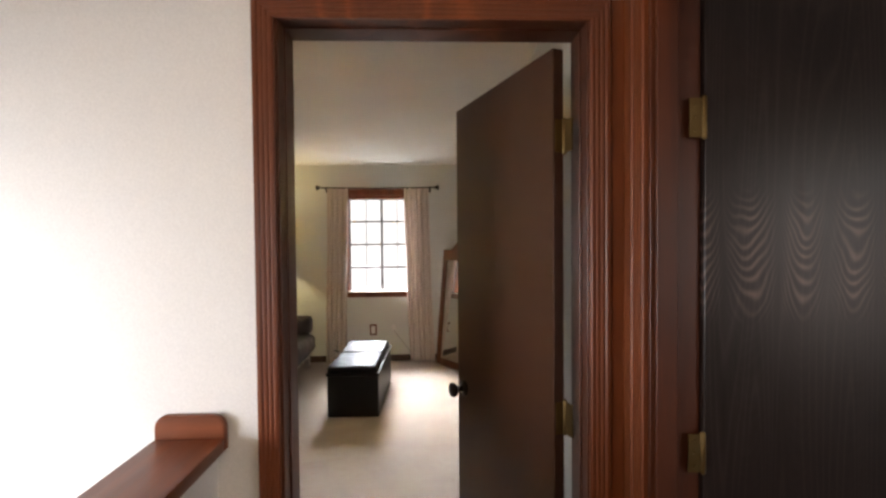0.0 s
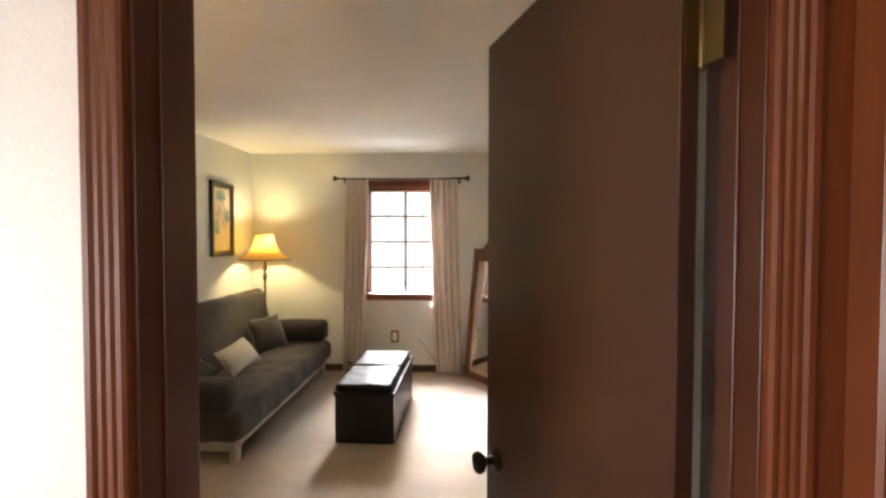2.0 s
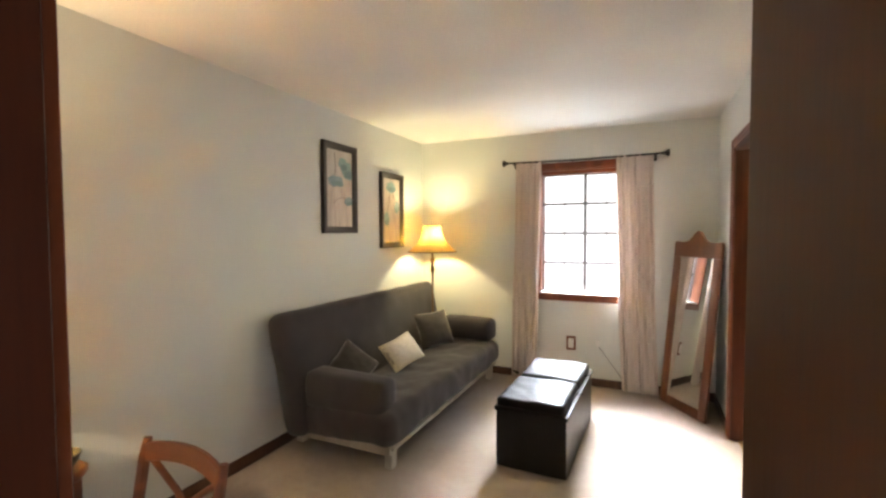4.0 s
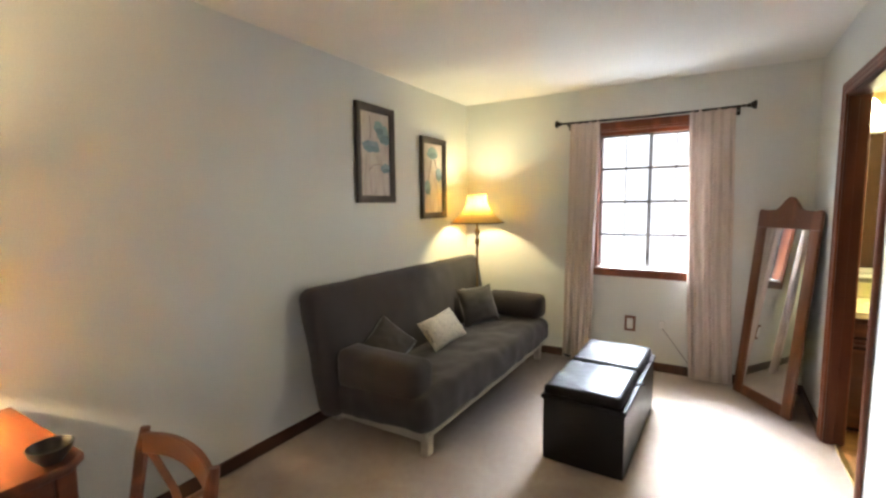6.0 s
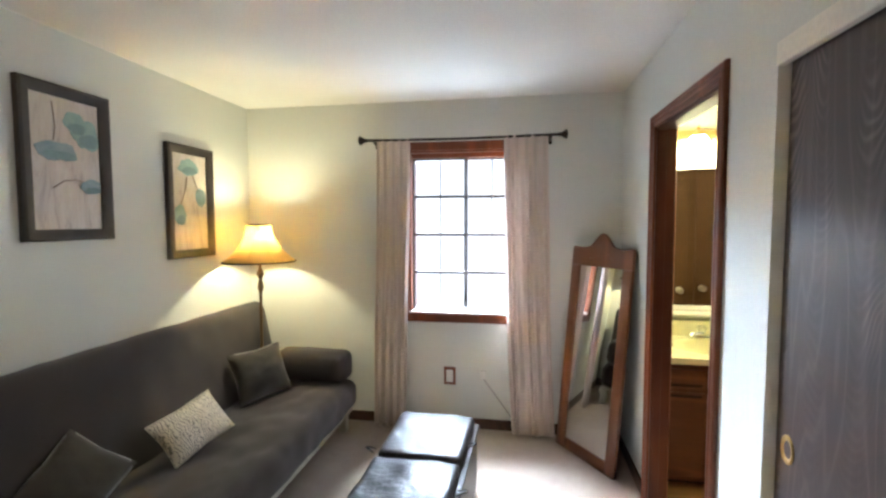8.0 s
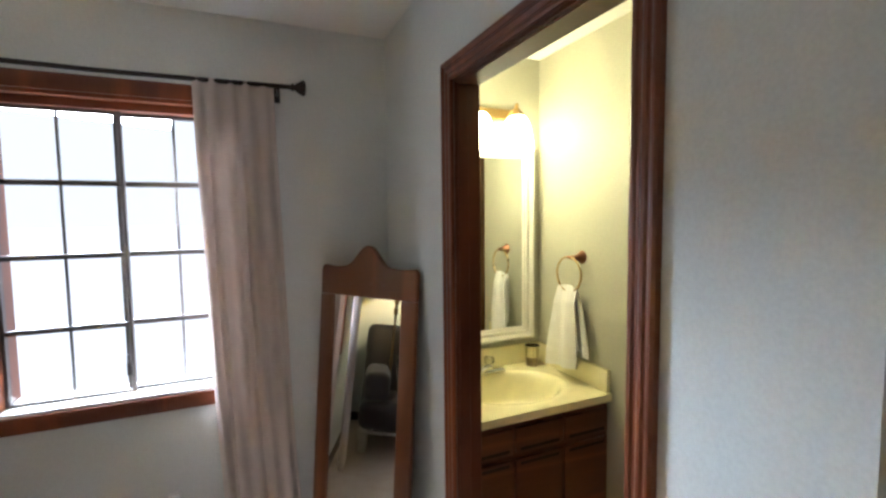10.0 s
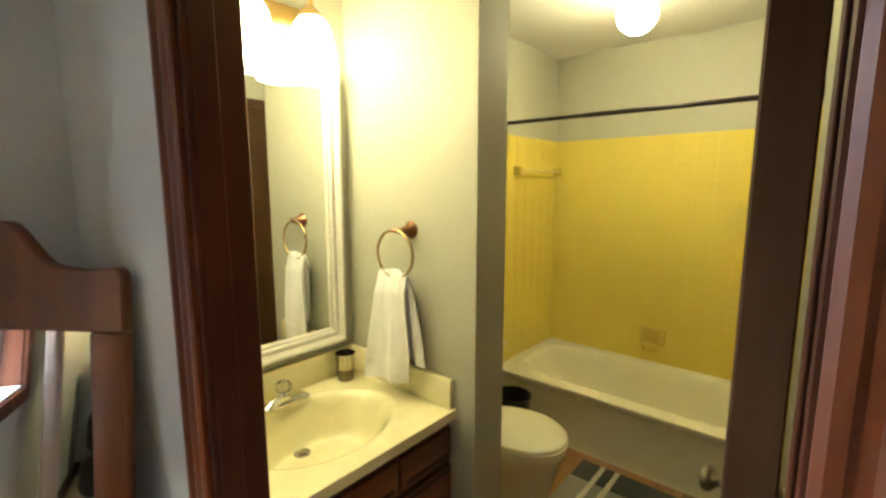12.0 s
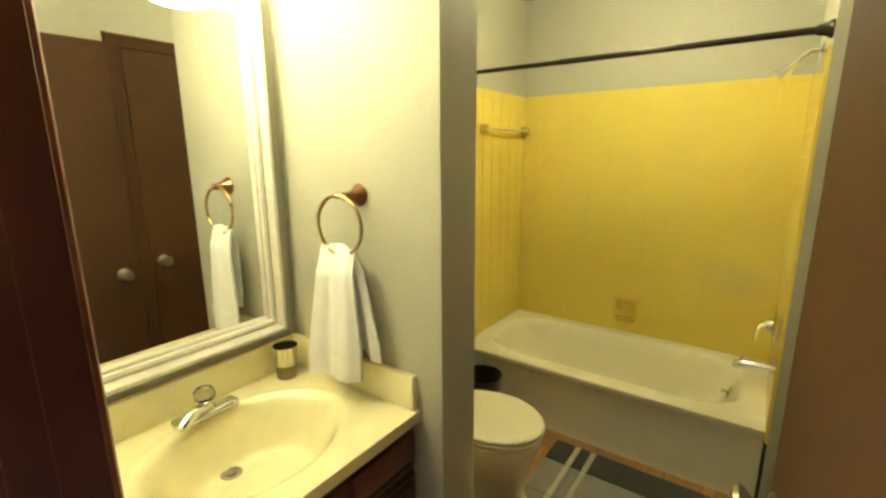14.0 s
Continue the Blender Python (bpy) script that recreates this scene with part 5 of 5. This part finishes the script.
def hand_towel():
    """A towel gathered through the ring and hanging in two leaves."""
    bm = bmesh.new()
    n, mrows = 40, 46
    cy, zt = RY0 + 0.032, RZ0 - 0.146
    rows = []
    for j in range(2 * mrows + 1):
        s = (j - mrows) / mrows
        a = abs(s)
        front = s < 0
        drop = (0.380 if front else 0.300) * a
        spread = 0.066 + (0.032 if front else 0.020) * ease(a * 1.15)
        row = []
        for i in range(n + 1):
            u = 2 * i / n - 1
            fold = math.sin(u * 4.6 + (0.4 if front else 1.9)) * (0.006 + 0.006 * a) + math.sin(u * 15 + 2.0) * 0.0014 * (1 - 0.5 * a)
            x = XP - 0.058 + (-0.016 - 0.012 * a if front else 0.014 + 0.006 * a) * min(1.0, a * 6) + fold * (0.55 + 0.6 * a)
            y = cy + (0.014 if front else -0.048) * a + u * spread
            z = zt + 0.012 * (1 - min(1.0, a * 8)) - drop - 0.010 * u * u * (1 - min(1.0, a * 4)) - 0.012 * a * u * (1 if front else -1)
            if 0.80 < a < 0.86:
                x += -0.0022 if front else 0.0022
            row.append(Vector((min(x, XP - 0.007), y, z)))
        rows.append(row)
    cloth(bm, rows, 0.008)
    return tagged(part("hand_towel", bm, M_TOWEL, angle=70), "white terry hand towel hanging from the ring", "towel")


hand_towel()

# toilet
TX = 1.66
toi = thing("toilet", pose(TX, 4.755, 0), "off-white porcelain toilet with its lid closed", "toilet")
bm = bmesh.new()
rings = []
for z, rx, ry, oy in ((FZ, 0.115, 0.235, 0.05), (FZ + 0.03, 0.112, 0.23, 0.05), (0.13, 0.095, 0.205, 0.045), (0.20, 0.115, 0.205, 0.03), (0.29, 0.155, 0.215, 0.015), (0.35, 0.178, 0.225, 0.005), (0.385, 0.184, 0.23, 0.0), (0.392, 0.178, 0.224, 0.0)):
    rings.append([bm.verts.new((rx * math.cos(2 * math.pi * i / 36), oy + ry * math.sin(2 * math.pi * i / 36), z)) for i in range(36)])
for a, b in zip(rings, rings[1:]):
    for i in range(36):
        bm.faces.new((a[i], a[(i + 1) % 36], b[(i + 1) % 36], b[i]))
bm.faces.new(rings[-1])
box(bm, -0.10, 0.10, 0.15, 0.32, 0.20, 0.392, bevel=0.02, seg=2)
part("bowl", bm, M_PORCELAIN, toi, angle=60)
for nm, zz, k in (("seat", 0.393, 1.0), ("lid", 0.413, 0.985)):
    bm = bmesh.new()
    prof = ((0.0, 0.985), (0.004, 1.0), (0.012, 1.0), (0.017, 0.975), (0.0185, 0.90))
    rr = []
    for dz, f in prof:
        ring = []
        for i in range(44):
            a = 2 * math.pi * i / 44
            y = 0.235 * math.sin(a)
            ring.append(bm.verts.new((0.186 * math.cos(a) * f * k * (1.0 if y < 0 else 0.97), max(-9, min(0.20, y * f * k)), zz + dz)))
        rr.append(ring)
    for a, b in zip(rr, rr[1:]):
        for i in range(44):
            bm.faces.new((a[i], a[(i + 1) % 44], b[(i + 1) % 44], b[i]))
    bm.faces.new(rr[-1])
    bm.faces.new(list(reversed(rr[0])))
    part(nm, bm, M_PORCELAIN, toi, angle=45)
tank = part("tank", soft(0.22, 0.112, 0.155, 0.03, m=pose(0, 0.345, 0.545)), M_PORCELAIN, toi, angle=60)
part("tank_lid", soft(0.232, 0.122, 0.018, 0.012, m=pose(0, 0.340, 0.717)), M_PORCELAIN, toi, angle=60)
bm = bmesh.new()
tube(bm, [(-0.17, 0.235, 0.64), (-0.17, 0.218, 0.64), (-0.12, 0.214, 0.632)], 0.007, 8)
part("flush_handle", bm, M_CHROME, tank)

wb = thing("waste_bin", pose(2.06, 5.03, FZ), "small black round waste bin beside the toilet", "bin")
bm = bmesh.new()
shell(bm, [(0.0, 0.0), (0.075, 0.0), (0.078, 0.01), (0.102, 0.282), (0.108, 0.292), (0.108, 0.299), (0.100, 0.299), (0.074, 0.02), (0.0, 0.02)], seg=28)
part("bin_body", bm, M_BLACKPLASTIC, wb)

# bath tub
tub = thing("bathtub", pose(0, 0, 0), "off-white enamelled bathtub with a plain apron", "bathtub")
TZ = 0.41


def tub_depth(x, y):
    u, v = (x - 2.585) / 0.285, (y - 4.54) / 0.635
    d = (abs(u) ** 4 + abs(v) ** 4) ** 0.25
    return 0.30 * ease((1.02 - d) / 0.30) ** 0.85 + (0.006 * ease((d - 1.22) / 0.1) if x < 2.585 else 0.0)


bm = bmesh.new()
g = basin_sheet(bm, TUBX, BE - 0.012, TUBS + 0.012, BN - 0.012, TZ, tub_depth, 48, 88)
rim = [r[0] for r in g]
prev = rim
for dx, z in ((-0.006, TZ - 0.008), (-0.008, TZ - 0.03), (0.004, TZ - 0.045), (0.008, TZ - 0.06), (0.020, FZ + 0.02), (0.012, FZ)):
    cur = [bm.verts.new((TUBX + dx, v.co.y, z)) for v in rim]
    for i in range(len(rim) - 1):
        bm.faces.new((prev[i], prev[i + 1], cur[i + 1], cur[i]))
    prev = cur
part("tub_shell", bm, M_PORCELAIN, tub, angle=50)
bm = bmesh.new()
lathe(bm, [(0.0, 0.0), (0.032, 0.0), (0.034, 0.004), (0.026, 0.010), (0.0, 0.012)], seg=22, m=pose(0, 0, 0, -78, 0, 0))
tube(bm, [(0, 0.01, 0), (0, 0.03, 0.008), (-0.012, 0.036, 0.004)], 0.006, 8)
part("overflow_plate", bm, M_CHROME, tub, "chrome overflow plate with lever", m=pose(2.585, 3.950, 0.350))

# shower fittings on the tap-end wall
sh = thing("shower", pose(2.585, TUBS, 1.885), "chrome shower arm and small shower head", "shower")
bm = bmesh.new()
lathe(bm, [(0.0, 0.0), (0.028, 0.0), (0.030, 0.004), (0.012, 0.010), (0.0, 0.010)], seg=20, m=pose(0, 0, 0, -90, 0, 0))
tube(bm, [(0, 0.0, 0), (0, 0.04, 0.002), (0, 0.068, -0.018), (0, 0.092, -0.048)], 0.0095, 12)
part("arm", bm, M_CHROME, sh)
bm = bmesh.new()
lathe(bm, [(0.0, 0.0), (0.012, 0.0), (0.014, -0.02), (0.022, -0.035), (0.034, -0.058), (0.036, -0.066), (0.0, -0.066)], seg=20, m=pose(0, 0.090, -0.045, 42, 0, 0))
part("head", bm, M_CHROME, sh)
tv = thing("shower_valve", pose(2.585, TUBS + 0.010, 0.725), "chrome single-lever shower valve on yellow tile", "faucet")
bm = bmesh.new()
lathe(bm, [(0.0, 0.0), (0.072, 0.0), (0.075, 0.004), (0.066, 0.012), (0.030, 0.020), (0.024, 0.042), (0.0, 0.044)], seg=30, m=pose(0, 0, 0, -90, 0, 0))
part("escutcheon", bm, M_CHROME, tv)
bm = bmesh.new()
tube(bm, [(0, 0.035, 0), (0, 0.06, -0.006), (-0.01, 0.075, -0.035), (-0.016, 0.078, -0.075)], [0.014, 0.012, 0.008, 0.009], 10)
part("lever", bm, M_CHROME, tv)
ts = thing("tub_spout", pose(2.585, TUBS + 0.010, 0.52), "chrome bathtub spout on yellow tile", "faucet")
bm = bmesh.new()
tube(bm, [(0, 0.0, 0), (0, 0.03, 0.0), (0, 0.10, -0.002), (0, 0.128, -0.010), (0, 0.134, -0.028)], [0.025, 0.024, 0.022, 0.020, 0.016], 16)
part("spout", bm, M_CHROME, ts)
part("diverter", new_box(-0.004, 0.004, 0.11, 0.118, 0.012, 0.035), M_CHROME, ts)

rod2 = thing("shower_rod", pose(2.235, 0, 1.895), "black tension shower rod spanning the tub", "shower rod")
bm = bmesh.new()
tube(bm, [(0, TUBS + 0.02, 0), (0, 4.75, 0)], 0.0125, 16)
part("rod", bm, M_BLACKMETAL, rod2)
bm = bmesh.new()
tube(bm, [(0, 4.74, 0), (0, BN - 0.02, 0)], 0.0105, 16)
part("inner_rod", bm, M_BLACKMETAL, rod2)
for y, a in ((TUBS + 0.001, -90), (BN - 0.001, 90)):
    bm = bmesh.new()
    lathe(bm, [(0.0, 0.0), (0.030, 0.0), (0.031, 0.006), (0.022, 0.018), (0.018, 0.04), (0.014, 0.048), (0.0, 0.048)], seg=20, m=pose(0, 0, 0, a, 0, 0))
    part("flange", bm, M_BLACKMETAL, rod2, m=pose(0, y, 0))

# tile yellow taken darker, so the fittings' shading is in the colour
M_CERAMIC = surface("shade_darkened_yellow_ceramic", (0.72, 0.545, 0.11), (0.69, 0.52, 0.10), 7.0, 60.0, 0.2, 0.05, 0.03, 0.001, 0, 0, (1, 1, 1), 0.3)
sd = thing("soap_dish", pose(BE - 0.010, 4.535, 0.575), "yellow ceramic soap dish set into the tiles", "soap dish")
bm = bmesh.new()
mitred(bm, (0, 0.048, -0.03), (0, -1, 0), (0, 0, 1), (-1, 0, 0), 0.096, 0.062, [(0, -0.002), (0, 0.016), (0.008, 0.022), (0.022, 0.018), (0.028, 0.0)], True)
box(bm, -0.004, 0.0, -0.05, 0.05, -0.035, 0.035)
part("surround", bm, M_CERAMIC, sd)
part("tray", soft(0.034, 0.062, 0.011, 0.010, step=0.012, m=pose(-0.036, 0, -0.042)), M_CERAMIC, sd, angle=60)
bm = bmesh.new()
tube(bm, [(-0.01, -0.05, -0.075), (-0.045, -0.045, -0.078), (-0.045, 0.045, -0.078), (-0.01, 0.05, -0.075)], 0.008, 10)
part("grip_bar", bm, M_CERAMIC, sd)
tb = thing("towel_bar", pose(0, BN - 0.010, 1.63), "yellow ceramic towel bar at the tub end wall", "towel bar")
for x in (2.39, 2.90):
    part("bar_post", soft(0.017, 0.030, 0.027, 0.012, step=0.010, m=pose(x, -0.028, 0)), M_CERAMIC, tb, angle=60)
bm = bmesh.new()
tube(bm, [(2.39, -0.045, 0), (2.90, -0.045, 0)], 0.009, 12)
part("bar", bm, surface("clear_yellowed_bar", (0.76, 0.62, 0.22), (0.72, 0.58, 0.20), 6, 50, 0.2), tb)

# ceiling globe and vent
gl = thing("globe_light", pose(2.02, 4.440, CEIL), "lit opal globe ceiling light on a brass base", "lamp")
bm = bmesh.new()
lathe(bm, [(0.0, -0.085), (0.048, -0.085), (0.052, -0.078), (0.052, -0.045), (0.066, -0.032), (0.070, -0.006), (0.068, 0.0), (0.0, 0.0)], seg=28)
part("base", bm, M_BRASS, gl)
bm = bmesh.new()
lathe(bm, [(0.0, -0.225)] + [(0.082 * math.sin(math.pi * k / 14), -0.145 - 0.080 * math.cos(math.pi * k / 14)) for k in range(1, 12)] + [(0.040, -0.086), (0.0, -0.086)], seg=28)
part("globe", bm, M_GLOBE, gl, "lit opal glass globe", angle=60)
fan = thing("vent_fan", pose(1.66, 4.62, CEIL), "white square bathroom vent cover on the ceiling", "vent")
part("cover_frame", new_box(-0.13, 0.13, -0.13, 0.13, -0.016, 0.0, bevel=0.004), M_WHITEPLASTIC, fan)
for i in range(9):
    y = -0.10 + 0.025 * i
    part("slat", new_box(-0.105, 0.105, y - 0.007, y + 0.007, -0.021, -0.0165), M_WHITEPLASTIC, fan)

# striped bath mat
mat = thing("bath_mat", pose(1.80, 4.14, FZ + 0.0005), "grey and charcoal bath mat with cream stripes", "rug")
M_MATS = {
    "charcoal": surface("charcoal_mat_pile", (0.024, 0.026, 0.026), (0.034, 0.036, 0.035), 12, 300, 0.97, 0.02, 0.8, 0.004, 0, 0.3),
    "grey": surface("grey_mat_pile", (0.27, 0.255, 0.22), (0.33, 0.315, 0.27), 12, 300, 0.97, 0.02, 0.8, 0.004, 0, 0.3),
    "cream": surface("cream_mat_pile", (0.66, 0.60, 0.45), (0.58, 0.52, 0.39), 12, 300, 0.97, 0.02, 0.8, 0.004, 0, 0.3)}
for x0, x1 in ((-0.25, -0.03), (-0.03, 0.20), (0.20, 0.36)):
    for y0, y1, k in ((-0.46, 0.30, 0), (0.30, 0.325, 2), (0.325, 0.375, 1), (0.375, 0.40, 2), (0.40, 0.50, 1)):
        key = "cream" if k == 2 else ("charcoal" if x0 > 0.15 or (k == 0 and x0 < -0.2) else "grey")
        part("mat_band", new_box(x0 + 0.001, x1 - 0.001, y0 + 0.001, y1 - 0.001, 0, 0.013, bevel=0.004), M_MATS[key], mat)

# ---- pieces: tiles and parquet ----
TP, TT, CAP = 0.1085, 0.010, 0.046      # tile pitch, thickness, height of the trim row


def tile_mesh(w, h):
    bm = bmesh.new()
    box(bm, -w / 2 + 0.0007, w / 2 - 0.0007, -TT / 2, TT / 2, -h / 2 + 0.0007, h / 2 - 0.0007, bevel=0.0017, seg=2)
    me = bpy.data.meshes.new("tile")
    bm.to_mesh(me)
    bm.free()
    me.materials.append(M_TILE)
    return me


def tiled(wall_name, place, length, rows):
    """Tiles set out along a wall from the tub's rim up; place(a) gives where a lies and how it is turned."""
    host = thing(wall_name, pose(0, 0, 0), "glossy mustard yellow wall tiles around the tub", "tiles", kind="structure")
    n = int(round(length / TP))
    w = length / n
    me = tile_mesh(w, TP)
    r = random.Random(11)
    for j in range(rows):
        for i in range(n):
            ob = new("tile", me)
            ob.parent = host
            x, y, rz = place(w * (i + 0.5))
            ob.matrix_basis = pose(x, y, 0.385 + TP * (j + 0.5), r.uniform(-0.06, 0.06), 0, rz + r.uniform(-0.06, 0.06))
    cap_me = tile_mesh(w, CAP)
    for i in range(n):
        ob = new("bullnose_tile", cap_me)
        ob.parent = host
        x, y, rz = place(w * (i + 0.5))
        ob.matrix_basis = pose(x, y, 0.385 + TP * rows + CAP / 2, 0, 0, rz + r.uniform(-0.06, 0.06))
    return host


ROWS = 13
bmg = bmesh.new()
top = 0.385 + TP * ROWS + CAP - 0.003
box(bmg, BE - 0.0105, BE, TUBS + 0.0105, BN - 0.0105, 0.36, top)
box(bmg, TUBX - 0.02, BE, BN - 0.0105, BN, 0.36, top)
box(bmg, TUBX - 0.02, BE, TUBS, TUBS + 0.0105, 0.36, top)
structure("tile_bed", bmg, M_GROUT, "yellowish grout behind the tub tiles", "grout")
tiled("tiles_long_wall", lambda a: (BE - 0.007, TUBS + 0.010 + a, 90), BN - TUBS - 0.020, ROWS)
tiled("tiles_end_wall", lambda a: (TUBX - 0.02 + a, BN - 0.007, 0), BE - TUBX + 0.010, ROWS)
tiled("tiles_tap_wall", lambda a: (TUBX - 0.02 + a, TUBS + 0.007, 180), BE - TUBX + 0.010, ROWS)

pm = bmesh.new()
box(pm, -0.0745, 0.0745, -0.0145, 0.0145, -0.006, 0.0, bevel=0.0012)
strip = bpy.data.meshes.new("parquet_strip")
pm.to_mesh(strip)
pm.free()
strip.materials.append(M_PARQUET)
count = 0
for i in range(13):
    for j in range(11):
        cx, cy = 0.36 + 0.15 * i, 3.76 + 0.15 * j
        if not (1.45 < cx < 2.25 and cy < 5.2):
            continue
        for k in range(5):
            if count >= 290:
                break
            ob = new("parquet_strip", strip)
            ob.parent = floor_bath
            o = -0.06 + 0.03 * k
            ob.matrix_basis = pose(cx + (0 if (i + j) % 2 else o), cy + (o if (i + j) % 2 else 0), FZ, 0, 0, 0 if (i + j) % 2 else 90)
            count += 1
bm = bmesh.new()
for i in range(13):
    for j in range(11):
        cx, cy = 0.36 + 0.15 * i, 3.76 + 0.15 * j
        if 1.45 < cx < 2.25 and cy < 5.2:
            continue
        for k in range(5):
            o = -0.06 + 0.03 * k
            if (i + j) % 2:
                box(bm, cx - 0.0745, cx + 0.0745, cy + o - 0.0145, cy + o + 0.0145, FZ - 0.006, FZ)
            else:
                box(bm, cx + o - 0.0145, cx + o + 0.0145, cy - 0.0745, cy + 0.0745, FZ - 0.006, FZ)
rest = part("parquet_field", bm, M_PARQUET, floor_bath)
tagged(rest, kind="stuff")
